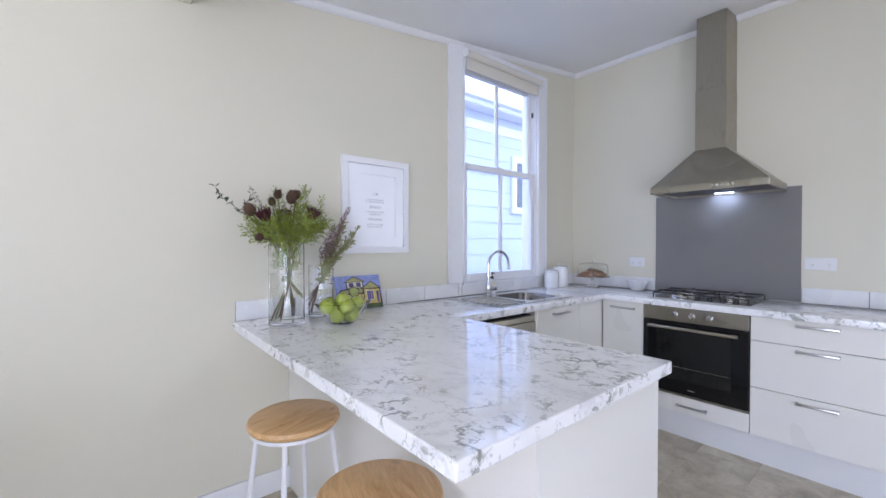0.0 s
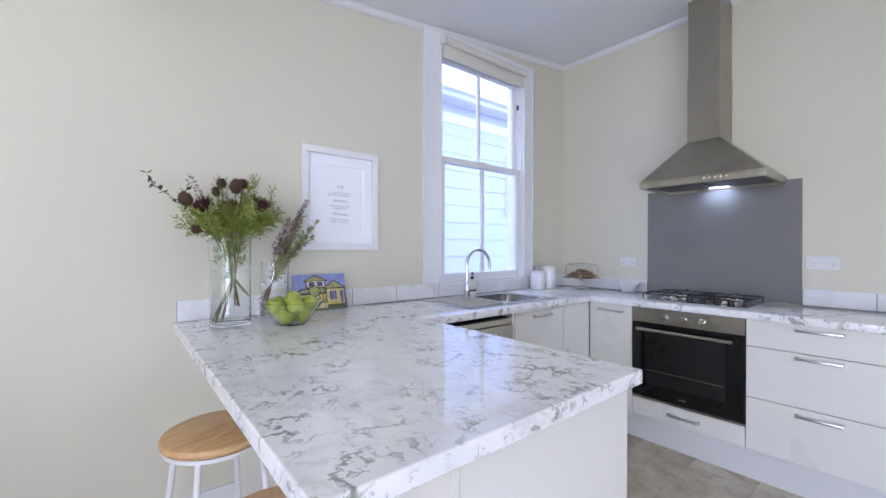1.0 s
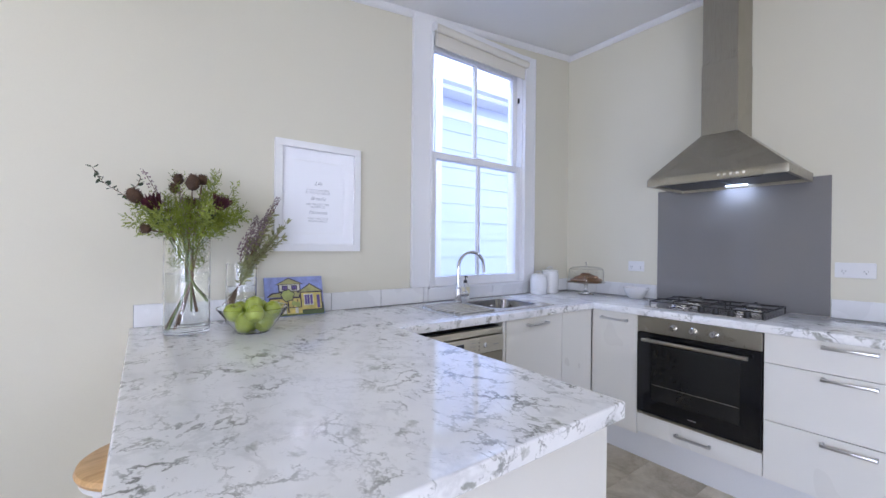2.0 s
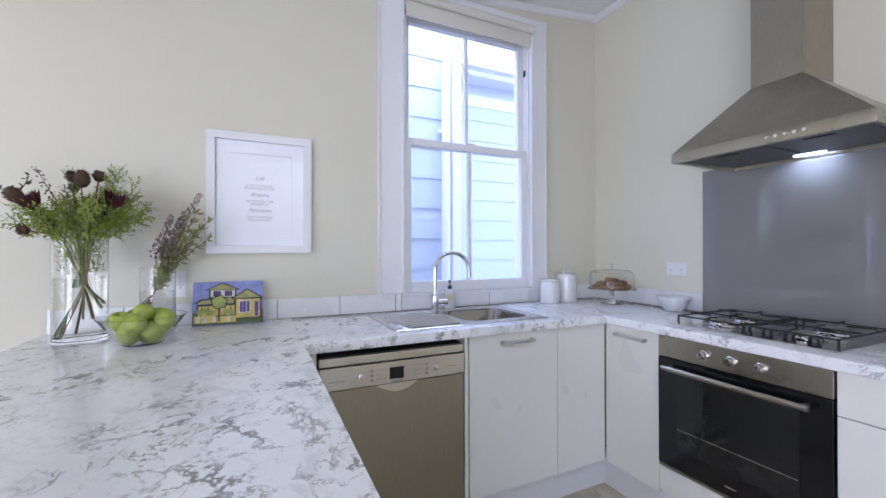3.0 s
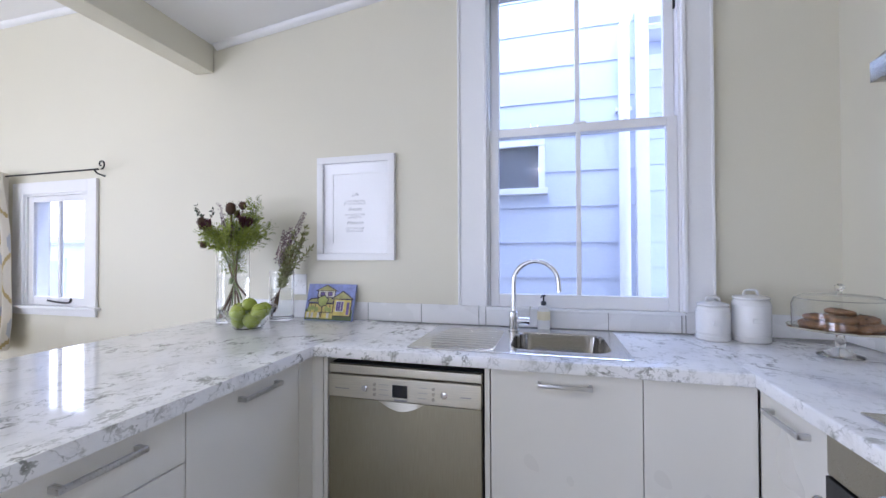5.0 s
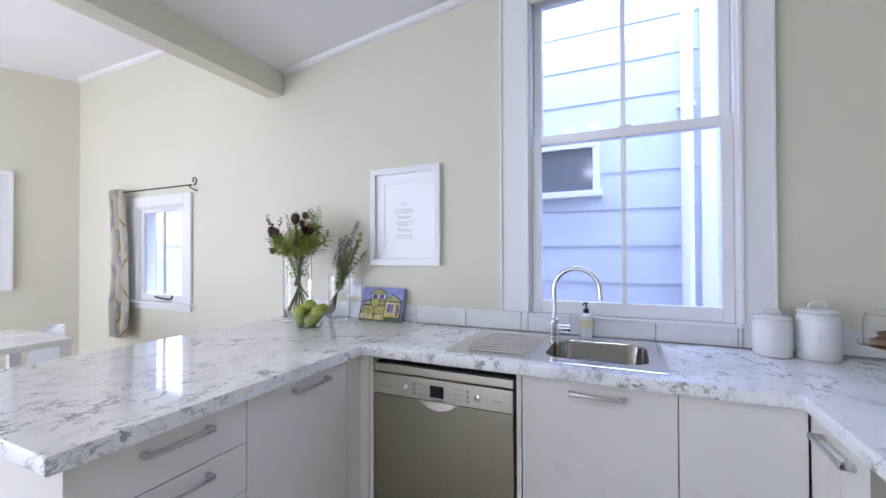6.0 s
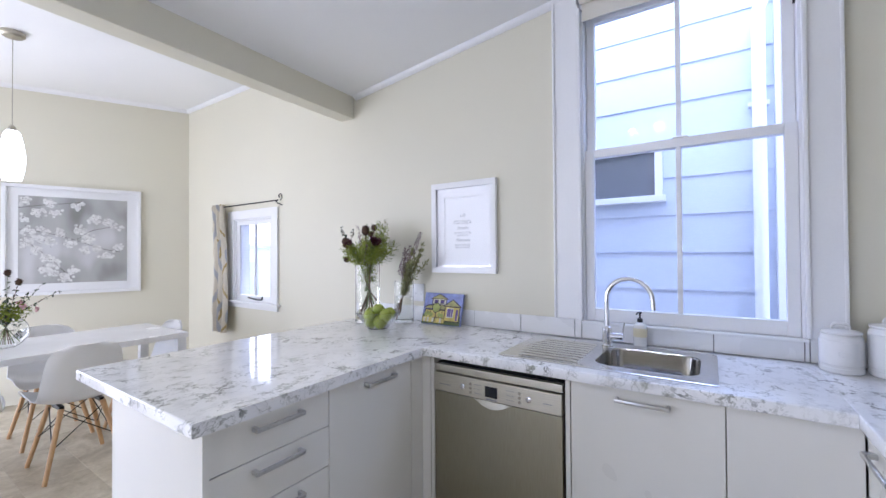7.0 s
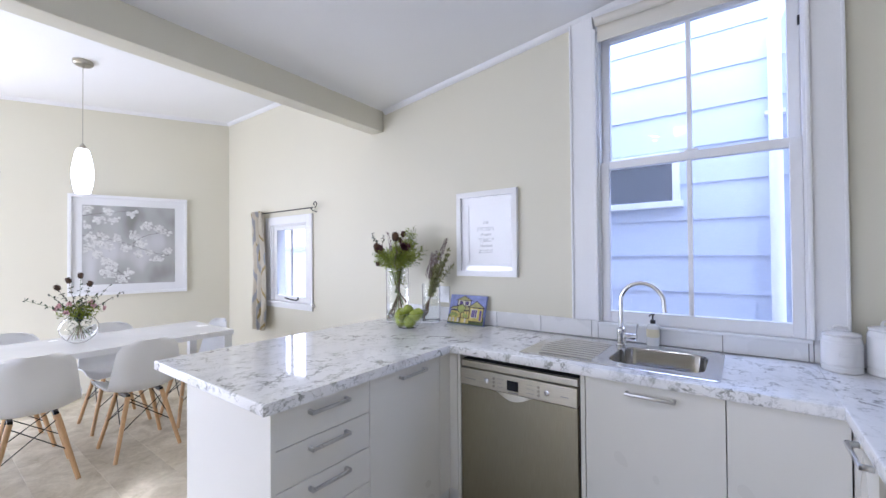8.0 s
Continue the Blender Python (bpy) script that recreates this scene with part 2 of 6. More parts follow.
M_PANE_DARK = plain("neighbour_dark_pane", (0.16, 0.165, 0.18), 0.06, var=0.15, relief=0.0)
M_GROUND = plain("concrete_path", (0.32, 0.31, 0.29), 0.85, big=0.8, fine=30, var=0.15, relief=0.4, depth=0.003)
M_ROOF = plain("roof_sheet", (0.30, 0.31, 0.33), 0.6, var=0.1)
M_BLIND = plain("cream_blind_fabric", (0.74, 0.71, 0.62), 0.8, big=2, fine=400, var=0.03, relief=0.2)
M_PAPER = plain("white_paper", (0.80, 0.80, 0.80), 0.7, big=3, fine=300, var=0.01)
M_INK = plain("grey_ink", (0.32, 0.32, 0.33), 0.7, var=0.05)
M_APPLE = plain("green_apple_skin", (0.36, 0.43, 0.05), 0.28, big=18, fine=220, var=0.16, relief=0.05, coat=0.3)
M_STEM = plain("brown_stem", (0.17, 0.10, 0.055), 0.6, big=12, fine=150, var=0.25)
M_GSTEM = plain("green_stem", (0.16, 0.20, 0.06), 0.5, big=12, fine=150, var=0.2)
M_DILL = plain("feathery_green_leaf", (0.225, 0.275, 0.018), 0.7, big=14, fine=150, var=0.35)
M_FRESH = plain("fresh_green_leaflet", (0.33, 0.385, 0.06), 0.65, big=14, fine=150, var=0.3)
M_DARKLEAF = plain("dark_green_leaf", (0.045, 0.075, 0.03), 0.45, big=14, fine=150, var=0.3)
M_OLIVE = plain("olive_grey_leaf", (0.34, 0.345, 0.14), 0.6, big=14, fine=150, var=0.3)
M_LILAC = plain("dusty_lilac_floret", (0.30, 0.21, 0.225), 0.65, big=14, fine=150, var=0.3)
M_TEASEL = plain("brown_teasel", (0.10, 0.055, 0.03), 0.8, big=20, fine=260, var=0.4, relief=0.6, depth=0.003)
M_PROTEA = plain("burgundy_petal", (0.10, 0.022, 0.035), 0.5, big=20, fine=150, var=0.35)
M_PINK = plain("pale_pink_petal", (0.70, 0.42, 0.42), 0.55, big=20, fine=150, var=0.15)
M_COOKIE = plain("baked_cookie", (0.27, 0.135, 0.05), 0.75, big=30, fine=140, var=0.35, relief=0.7, depth=0.003)
M_CHOC = plain("chocolate_chip", (0.05, 0.022, 0.012), 0.5, var=0.2)
M_SOAP = plain("pale_soap_bottle", (0.82, 0.82, 0.79), 0.2, var=0.02)
M_LABEL = plain("cream_label", (0.78, 0.73, 0.52), 0.6, var=0.05)
M_CURTAIN = plain("cream_curtain", (0.66, 0.61, 0.50), 0.85, big=4, fine=300, var=0.08, relief=0.2)
M_CURTGREY = plain("grey_curtain_pattern", (0.42, 0.43, 0.46), 0.85, fine=300, var=0.08)
M_CURTGOLD = plain("ochre_curtain_pattern", (0.42, 0.32, 0.13), 0.85, fine=300, var=0.08)
M_SHADE = glow("lit_opal_glass", (1.0, 0.98, 0.95), 2.2)
M_HOODLAMP = glow("hood_lamp_lens", (0.85, 0.92, 1.0), 2.6)
M_DISPLAY = plain("dark_display", (0.01, 0.012, 0.02), 0.1, relief=0.0)
M_FILTER = plain("hood_mesh_filter", (0.20, 0.20, 0.20), 0.5, metal=0.7, fine=500, var=0.2, relief=0.4)

# ---------------------------------------------------------------- building helpers
BASE = {}


def thing(name, base, label, category, group="", kind=""):
    """An Empty at the base of a thing; its parts are given in world metres."""
    ob = new(name)
    ob.location = base
    BASE[ob] = Vector(base)
    return tagged(ob, label, category, group, kind)


def keep_flats(me):
    """Weights the normals by face area, so that large flat faces stay flat beside rounded edges."""
    cut = math.cos(radians(35))
    fn = [Vector(p.normal) for p in me.polygons]
    fa = [p.area for p in me.polygons]
    around = {}
    for p in me.polygons:
        for v in p.vertices:
            around.setdefault(v, []).append(p.index)
    out = []
    for p in me.polygons:
        for v in p.vertices:
            n = Vector((0, 0, 0))
            for q in around[v]:
                if fn[q].dot(fn[p.index]) > cut:
                    n += fn[q] * fa[q]
            out.append(n.normalized() if n.length > 1e-12 else fn[p.index])
    me.normals_split_custom_set(out)


def finish(bm, material, name, base, smooth=True):
    bmesh.ops.translate(bm, verts=bm.verts, vec=-Vector(base))
    bmesh.ops.recalc_face_normals(bm, faces=bm.faces)
    me = bpy.data.meshes.new(name)
    bm.to_mesh(me)
    bm.free()
    me.materials.append(material)
    if smooth:
        me.shade_smooth()
        me.set_sharp_from_angle(angle=radians(35))
        if len(me.polygons) < 160:
            keep_flats(me)
    return me


def part(name, bm, material, parent, label="", smooth=True):
    """Links a bmesh in world metres as one mesh under a thing or a part."""
    ob = new(name, finish(bm, material, name, BASE[parent], smooth))
    BASE[ob] = BASE[parent]
    ob.parent = parent
    return tagged(ob, label)


def solo(name, bm, material, label, category, base=(0, 0, 0), kind="", group="", smooth=True):
    ob = new(name, finish(bm, material, name, base, smooth))
    ob.location = base
    BASE[ob] = Vector(base)
    return tagged(ob, label, category, group, kind)


def clear_shadow(ob):
    ob.visible_shadow = False
    return ob


def box(x0, x1, y0, y1, z0, z1, bev=0.0, bm=None, seg=2):
    """A box, with its edges rounded by bev; adds to bm when given."""
    b = bmesh.new()
    bmesh.ops.create_cube(b, size=1.0)
    for v in b.verts:
        v.co = Vector(((x0 + x1) / 2 + v.co.x * (x1 - x0), (y0 + y1) / 2 + v.co.y * (y1 - y0), (z0 + z1) / 2 + v.co.z * (z1 - z0)))
    if bev:
        bmesh.ops.bevel(b, geom=list(b.edges), offset=bev, segments=seg, affect="EDGES", profile=0.5)
    return join(bm, b) if bm else b


def join(bm, other):
    """Adds other's geometry to bm."""
    me = bpy.data.meshes.new("tmp")
    other.to_mesh(me)
    other.free()
    bm.from_mesh(me)
    bpy.data.meshes.remove(me)
    return bm


def lathe(profile, at=(0, 0, 0), seg=40, bm=None):
    """A body of revolution about z; profile: (radius, height)."""
    b = bm or bmesh.new()
    rings = []
    for r, z in profile:
        if r < 1e-6:
            rings.append([b.verts.new((at[0], at[1], at[2] + z))])
        else:
            rings.append([b.verts.new((at[0] + r * math.cos(2 * math.pi * i / seg), at[1] + r * math.sin(2 * math.pi * i / seg), at[2] + z)) for i in range(seg)])
    for a, c in zip(rings, rings[1:]):
        for i in range(seg):
            j = (i + 1) % seg
            if len(a) == 1 and len(c) == 1:
                continue
            if len(a) == 1:
                b.faces.new((a[0], c[i], c[j]))
            elif len(c) == 1:
                b.faces.new((a[i], a[j], c[0]))
            else:
                b.faces.new((a[i], a[j], c[j], c[i]))
    bmesh.ops.remove_doubles(b, verts=b.verts, dist=1e-6)
    return b


def tube(points, radius, seg=10, bm=None, taper=1.0, cap=True):
    """A round rod along a line of points."""
    b = bm or bmesh.new()
    pts = [Vector(p) for p in points]
    rings, side = [], None
    for i, p in enumerate(pts):
        d = (pts[min(i + 1, len(pts) - 1)] - pts[max(i - 1, 0)]).normalized()
        if side is None:
            side = d.cross(Vector((0, 0, 1)) if abs(d.z) < 0.9 else Vector((1, 0, 0))).normalized()
        side = (side - d * side.dot(d)).normalized()
        up = d.cross(side)
        r = radius * (1 + (taper - 1) * i / max(1, len(pts) - 1))
        rings.append([b.verts.new(p + (side * math.cos(2 * math.pi * k / seg) + up * math.sin(2 * math.pi * k / seg)) * r) for k in range(seg)])
    for a, c in zip(rings, rings[1:]):
        for k in range(seg):
            b.faces.new((a[k], a[(k + 1) % seg], c[(k + 1) % seg], c[k]))
    if cap:
        b.faces.new(rings[0][::-1])
        b.faces.new(rings[-1])
    return b


def curve_pts(points, n=24):
    """A smooth line through a few points."""
    p = [Vector(q) for q in points]
    p = [2 * p[0] - p[1]] + p + [2 * p[-1] - p[-2]]
    out = []
    spans = len(p) - 3
    for i in range(spans):
        a, b, c, d = p[i:i + 4]
        k = max(2, n // spans)
        for j in range(k + (i == spans - 1)):
            t = j / k
            out.append(0.5 * ((2 * b) + (c - a) * t + (2 * a - 5 * b + 4 * c - d) * t * t + (3 * b - a - 3 * c + d) * t ** 3))
    return out


def cells(xs, ys, z0, z1, keep, bev=0.0, joints=()):
    """A slab of grid cells; keep(cx, cy) says which of them are solid."""
    b = bmesh.new()
    top, bot = {}, {}

    def vert(store, i, j, z):
        if (i, j) not in store:
            store[(i, j)] = b.verts.new((xs[i], ys[j], z))
        return store[(i, j)]

    solid = {(i, j) for i in range(len(xs) - 1) for j in range(len(ys) - 1) if keep((xs[i] + xs[i + 1]) / 2, (ys[j] + ys[j + 1]) / 2)}
    for i, j in solid:
        q = [(i, j), (i + 1, j), (i + 1, j + 1), (i, j + 1)]
        b.faces.new([vert(top, *c, z1) for c in q])
        b.faces.new([vert(bot, *c, z0) for c in q[::-1]])
        for (da, db), (p, r) in (((0, -1), (q[0], q[1])), ((1, 0), (q[1], q[2])), ((0, 1), (q[2], q[3])), ((-1, 0), (q[3], q[0]))):
            if (i + da, j + db) not in solid:
                b.faces.new((vert(top, *p, z1), vert(bot, *p, z0), vert(bot, *r, z0), vert(top, *r, z1)))
    if bev:
        b.normal_update()
        edges = [e for e in b.edges if len(e.link_faces) == 2 and e.calc_face_angle(0) > 1.0 and not any(all(abs(v.co.x - j) < 1e-4 for v in e.verts) for j in joints)]
        bmesh.ops.bevel(b, geom=edges, offset=bev, segments=3, affect="EDGES", profile=0.5)
    return b


def prism(poly, y0, y1):
    """A polygon in x and z, drawn out from y0 to y1."""
    b = bmesh.new()
    f = [b.verts.new((x, y0, z)) for x, z in poly]
    k = [b.verts.new((x, y1, z)) for x, z in poly]
    b.faces.new(f)
    b.faces.new(k[::-1])
    for i in range(len(poly)):
        j = (i + 1) % len(poly)
        b.faces.new((f[i], k[i], k[j], f[j]))
    return b


def turned(bm, m):
    bmesh.ops.transform(bm, matrix=m, verts=bm.verts)
    return bm


# ---------------------------------------------------------------- plan, in metres
YN, XE, YS, XW = 2.68, 3.90, -2.30, -1.784     # faces of the north, east and south walls; the north-west corner
WTURN = 20.0                                   # the west wall runs this far off square
TH = 0.15
ZD, ZDS = 2.945, 0.033                         # dining ceiling at the north wall, and its fall to the south
KX0, KZ0, KX1, KZ1 = 0.79, 2.520, 3.90, 2.872   # raked kitchen ceiling
TOP = 0.90                                     # worktop


def dining_z(y):
    return ZD - ZDS * (YN - y)


def kz(x):
    return KZ0 + (KZ1 - KZ0) * (x - KX0) / (KX1 - KX0)


# ---------------------------------------------------------------- shell of the room
def wall_with_holes(x0, x1, z0, z1, y0, y1, holes):
    xs = sorted({x0, x1, *[h[0] for h in holes], *[h[1] for h in holes]})
    zs = sorted({z0, z1, *[h[2] for h in holes], *[h[3] for h in holes]})
    b = cells(xs, zs, y0, y1, lambda cx, cz: not any(h[0] < cx < h[1] and h[2] < cz < h[3] for h in holes))
    return turned(b, Matrix(((1, 0, 0, 0), (0, 0, 1, 0), (0, 1, 0, 0), (0, 0, 0, 1))))


W1 = (2.46, 3.325, 0.985, 2.60)        # sink window opening
W2 = (-0.845, -0.222, 0.886, 1.685)    # small window opening
solo("wall_north", wall_with_holes(-2.2, XE + TH, -0.1, 3.2, YN, YN + TH, [W1, W2]), M_WALL, "cream painted plaster wall with two white windows", "wall", kind="structure", smooth=False)
solo("wall_east", box(XE, XE + TH, YS - TH, YN, -0.1, 3.2), M_WALL, "cream painted wall behind the stove", "wall", kind="structure", smooth=False)
# unseen closing wall; D1 is added for the kitchen fill lamp
D1, D2 = (0.9, 2.1, 0.05, 1.15), (-2.7, -0.35, 0.05, 1.15)
solo("wall_south", wall_with_holes(-4.2, XE, -0.1, 3.2, YS - TH, YS, [D1, D2]), M_WALL, "unseen cream painted wall with low wide openings", "wall", kind="structure", smooth=False)
_ww = wall_with_holes(0, 5.6, -0.1, 3.2, 0, TH, [(2.2, 4.3, 0.0, 2.1)])
_s, _c = math.sin(radians(WTURN)), math.cos(radians(WTURN))
solo("wall_west", turned(_ww, Matrix(((-_s, -_c, 0, XW), (-_c, _s, 0, YN), (0, 0, 1, 0), (0, 0, 0, 1)))), M_WALL, "cream painted dining wall", "wall", kind="structure", smooth=False)
floor = solo("floor", box(-4.2, XE, YS, YN, -0.08, -0.004), M_SEAM, "pale stone-look vinyl plank floor", "floor", kind="structure", smooth=False)

_kc = prism([(KX0, kz(KX0)), (KX1, KZ1), (KX1, KZ1 + 0.1), (KX0, kz(KX0) + 0.1)], YS, YN)
solo("ceiling_kitchen", _kc, M_CEIL, "white painted raked kitchen ceiling", "ceiling", kind="structure", smooth=False)
_dc = box(-4.2, 0.70, YS, YN, 0, 0.1)
for v in _dc.verts:
    v.co.z += dining_z(v.co.y)
solo("ceiling_dining", _dc, M_CEIL, "white painted dining ceiling with a gentle fall", "ceiling", kind="structure", smooth=False)
# unseen slab added over the ceilings to shut out sky and sun
_roof_block = box(-4.6, XE + 0.4, YS - 0.5, YN + TH + 0.04, 3.2, 3.26)
solo("roof", _roof_block, M_ROOF, "unseen grey roof slab added to block the sky", "roof", kind="structure", smooth=False)
# ceiling beam between kitchen and dining area
BT = 2.2
_bm = turned(box(-0.128, 0.0, -5.2, 0, 2.356, 2.96, 0.006), Matrix.Translation((0.794, YN - 0.002, 0)) @ Matrix.Rotation(radians(BT), 4, "Z"))
solo("ceiling_beam", _bm, M_WALL, "cream painted boxed beam under the ceiling", "beam", kind="structure")


def cove(length, size=0.032):
    """A small cornice of length along x, hung from z = 0 against y = 0, into -y."""
    b = bmesh.new()
    sec = [(0, 0), (0, -size)] + [(-size * math.sin(a), -size * math.cos(a) - 0.0) for a in (0.5, 1.07)] + [(-size, 0)]
    l = [b.verts.new((0, y, z)) for y, z in sec]
    r = [b.verts.new((length, y, z)) for y, z in sec]
    for i in range(len(sec)):
        j = (i + 1) % len(sec)
        b.faces.new((l[i], l[j], r[j], r[i]))
    b.faces.new(l)
    b.faces.new(r[::-1])
    return b


_sl = math.atan2(KZ1 - KZ0, KX1 - KX0)
_n = turned(cove(math.hypot(KX1 - 0.815, (KZ1 - KZ0)) - 0.0), Matrix.Translation((0.815, YN - 0.001, kz(0.815) - 0.001)) @ Matrix.Rotation(-_sl, 4, "Y"))
solo("cornice_kitchen_north", _n, M_TRIM, "white cornice under the raked ceiling", "cornice", kind="structure")
_e = turned(cove(YN - YS), Matrix.Translation((XE - 0.001, YN, KZ1 - 0.006)) @ Matrix.Rotation(radians(-90), 4, "Z"))
solo("cornice_kitchen_east", _e, M_TRIM, "white cornice", "cornice", kind="structure")
_d = turned(cove(0.64 - XW), Matrix.Translation((XW, YN - 0.001, ZD - 0.001)))
solo("cornice_dining_north", _d, M_TRIM, "white cornice", "cornice", kind="structure")
_d = turned(cove(5.2), Matrix.Translation((XW, YN, ZD - 0.001)) @ Matrix.Rotation(radians(-WTURN + 90), 4, "Z") @ Matrix.Rotation(-math.atan(ZDS * math.cos(radians(WTURN))), 4, "Y") @ Matrix.Translation((-5.2, -0.001, 0)))
solo("cornice_dining_west", _d, M_TRIM, "white cornice", "cornice", kind="structure")
solo("baseboard_north", box(XW, 1.236, YN - 0.018, YN - 0.001, 0.0, 0.11, 0.004), M_TRIM, "white painted baseboard", "baseboard", kind="structure")


# ---------------------------------------------------------------- windows
def sash(win, x0, x1, z0, z1, y0, y1, stile, top, bottom, mull=0.022):
    s = part("sash", box(x0, x0 + stile, y0, y1, z0, z1, 0.003), M_TRIM, win)
    part("stile", box(x1 - stile, x1, y0, y1, z0, z1, 0.003), M_TRIM, s)
    part("rail", box(x0 + stile, x1 - stile, y0 + 0.001, y1 - 0.001, z0, z0 + bottom, 0.003), M_TRIM, s)
    part("rail", box(x0 + stile, x1 - stile, y0 + 0.001, y1 - 0.001, z1 - top, z1, 0.003), M_TRIM, s)
    xm = (x0 + x1) / 2
    part("glazing_bar", box(xm - mull / 2, xm + mull / 2, y0 + 0.004, y1 - 0.004, z0 + bottom, z1 - top, 0.003), M_TRIM, s)
    ym = (y0 + y1) / 2
    for a, b in ((x0 + stile, xm - mull / 2), (xm + mull / 2, x1 - stile)):
        clear_shadow(part("pane", box(a, b, ym - 0.002, ym + 0.002, z0 + bottom, z1 - top), M_GLASS, s, smooth=False))
    return s


win = thing("window_1", (2.89, YN, 0.985), "tall white sash window over the sink", "window", kind="structure")
part("architrave", box(2.318, 2.462, YN - 0.022, YN - 0.001, 0.996, 2.69, 0.004), M_TRIM, win)
part("architrave", box(3.322, 3.442, YN - 0.022, YN - 0.001, 0.996, 2.72, 0.004), M_TRIM, win)
part("architrave", box(2.462, 3.322, YN - 0.022, YN - 0.001, 2.592, 2.715, 0.004), M_TRIM, win)
part("jamb", box(2.460, 2.474, YN - 0.006, YN + 0.14, 0.985, 2.60, 0.002), M_TRIM, win)
part("jamb", box(3.311, 3.325, YN - 0.006, YN + 0.14, 0.985, 2.60, 0.002), M_TRIM, win)
part("jamb", box(2.474, 3.311, YN - 0.004, YN + 0.14, 2.586, 2.60, 0.002), M_TRIM, win)
part("window_sill", box(2.455, 3.33, YN - 0.024, YN + 0.145, 0.980, 0.993, 0.003), M_TRIM, win)
sash(win, 2.475, 3.310, 0.994, 1.868, YN + 0.004, YN + 0.042, 0.042, 0.042, 0.062)
sash(win, 2.475, 3.310, 1.832, 2.585, YN + 0.046, YN + 0.084, 0.042, 0.045, 0.040)
part("staff_bead", box(2.448, 2.464, YN - 0.034, YN - 0.0225, 0.996, 2.604, 0.004), M_TRIM, win)
part("staff_bead", box(3.320, 3.336, YN - 0.034, YN - 0.0225, 0.996, 2.604, 0.004), M_TRIM, win)
part("back_band", box(2.316, 2.328, YN - 0.030, YN - 0.0225, 0.996, 2.69, 0.003), M_TRIM, win)
part("back_band", box(3.432, 3.444, YN - 0.030, YN - 0.0225, 0.996, 2.72, 0.003), M_TRIM, win)
part("sash_latch", box(2.87, 2.93, YN + 0.008, YN + 0.034, 1.869, 1.880, 0.004), M_TRIM, win)
part("catch", box(3.303, 3.312, YN + 0.02, YN + 0.035, 2.36, 2.40, 0.002), M_BLACK, win)

bl = thing("roller_blind", (2.89, YN - 0.05, 2.6), "rolled-up cream roller blind over the window", "blind")
part("roller", turned(lathe([(0, 0), (0.024, 0), (0.024, 0.85), (0, 0.85)], seg=24), Matrix.Translation((2.468, YN - 0.05, 2.632)) @ Matrix.Rotation(radians(90), 4, "Y")), M_BLIND, bl)
part("fabric", box(2.475, 3.310, YN - 0.032, YN - 0.029, 2.535, 2.632), M_BLIND, bl)
part("bottom_bar", box(2.475, 3.310, YN - 0.036, YN - 0.026, 2.525, 2.540, 0.003), M_BLIND, bl)
for bx_ in (2.455, 3.325):
    part("bracket", box(bx_ - 0.004, bx_ + 0.004, YN - 0.075, YN - 0.022, 2.605, 2.66, 0.003), M_TRIM, bl, "white metal bracket")
part("bead_chain", tube([(2.458, YN - 0.075, 2.65), (2.457, YN - 0.078, 2.3), (2.457, YN - 0.03, 1.9)], 0.0012, 6), M_PLASTIC, bl)

win = thing("window_2", (-0.53, YN, 0.88), "small white casement window in the dining wall", "window", kind="structure")
part("architrave", box(-0.948, -0.843, YN - 0.02, YN - 0.001, 0.905, 1.765, 0.004), M_TRIM, win)
part("architrave", box(-0.224, -0.141, YN - 0.02, YN - 0.001, 0.905, 1.765, 0.004), M_TRIM, win)
part("architrave", box(-0.843, -0.224, YN - 0.02, YN - 0.001, 1.682, 1.765, 0.004), M_TRIM, win)
part("window_sill", box(-0.965, -0.118, YN - 0.042, YN + 0.13, 0.886, 0.905, 0.004), M_TRIM, win)
part("apron", box(-0.946, -0.145, YN - 0.018, YN - 0.001, 0.842, 0.886, 0.003), M_TRIM, win)
for a, b_ in ((-0.845, -0.829), (-0.238, -0.222)):
    part("jamb", box(a, b_, YN - 0.004, YN + 0.13, 0.905, 1.685, 0.002), M_TRIM, win)
part("jamb", box(-0.829, -0.238, YN - 0.003, YN + 0.13, 1.669, 1.685, 0.002), M_TRIM, win)
sash(win, -0.828, -0.239, 0.907, 1.668, YN + 0.008, YN + 0.040, 0.048, 0.038, 0.056, 0.022)
part("window_stay", tube(curve_pts([(-0.62, YN + 0.002, 0.940), (-0.50, YN - 0.004, 0.930), (-0.41, YN, 0.930), (-0.405, YN + 0.010, 0.958)], 12), 0.007, 8), M_BLACK, win, "black iron window stay")

rod = thing("curtain_rod", (-0.55, YN - 0.06, 1.8), "thin iron curtain rod with a curled end", "curtain rod")
part("rod", tube([(-1.12, YN - 0.07, 1.808), (-0.05, YN - 0.07, 1.808)], 0.0055, 8), M_WIRE, rod)
part("finial", tube([(-0.022 - (0.032 - 0.0012 * k) * math.cos(0.32 * k + 1.57), YN - 0.07, 1.838 - (0.032 - 0.0012 * k) * math.sin(0.32 * k + 1.57)) for k in range(20)], 0.0045, 6), M_WIRE, rod)
for bx_ in (-0.085, -1.10):
    part("bracket", tube([(bx_, YN - 0.07, 1.808), (bx_ - 0.03, YN - 0.03, 1.792), (bx_, YN - 0.001, 1.775)], 0.005, 6), M_WIRE, rod)

rod = thing("curtain_rod", (-2.6, 0.86, 2.145), "thin iron curtain rod over the west doorway", "curtain rod")


def west(s, out, z):
    """A point s metres along the west wall from the corner, out from its face."""
    return (XW - s * _s + out * _c, YN - s * _c - out * _s, z)


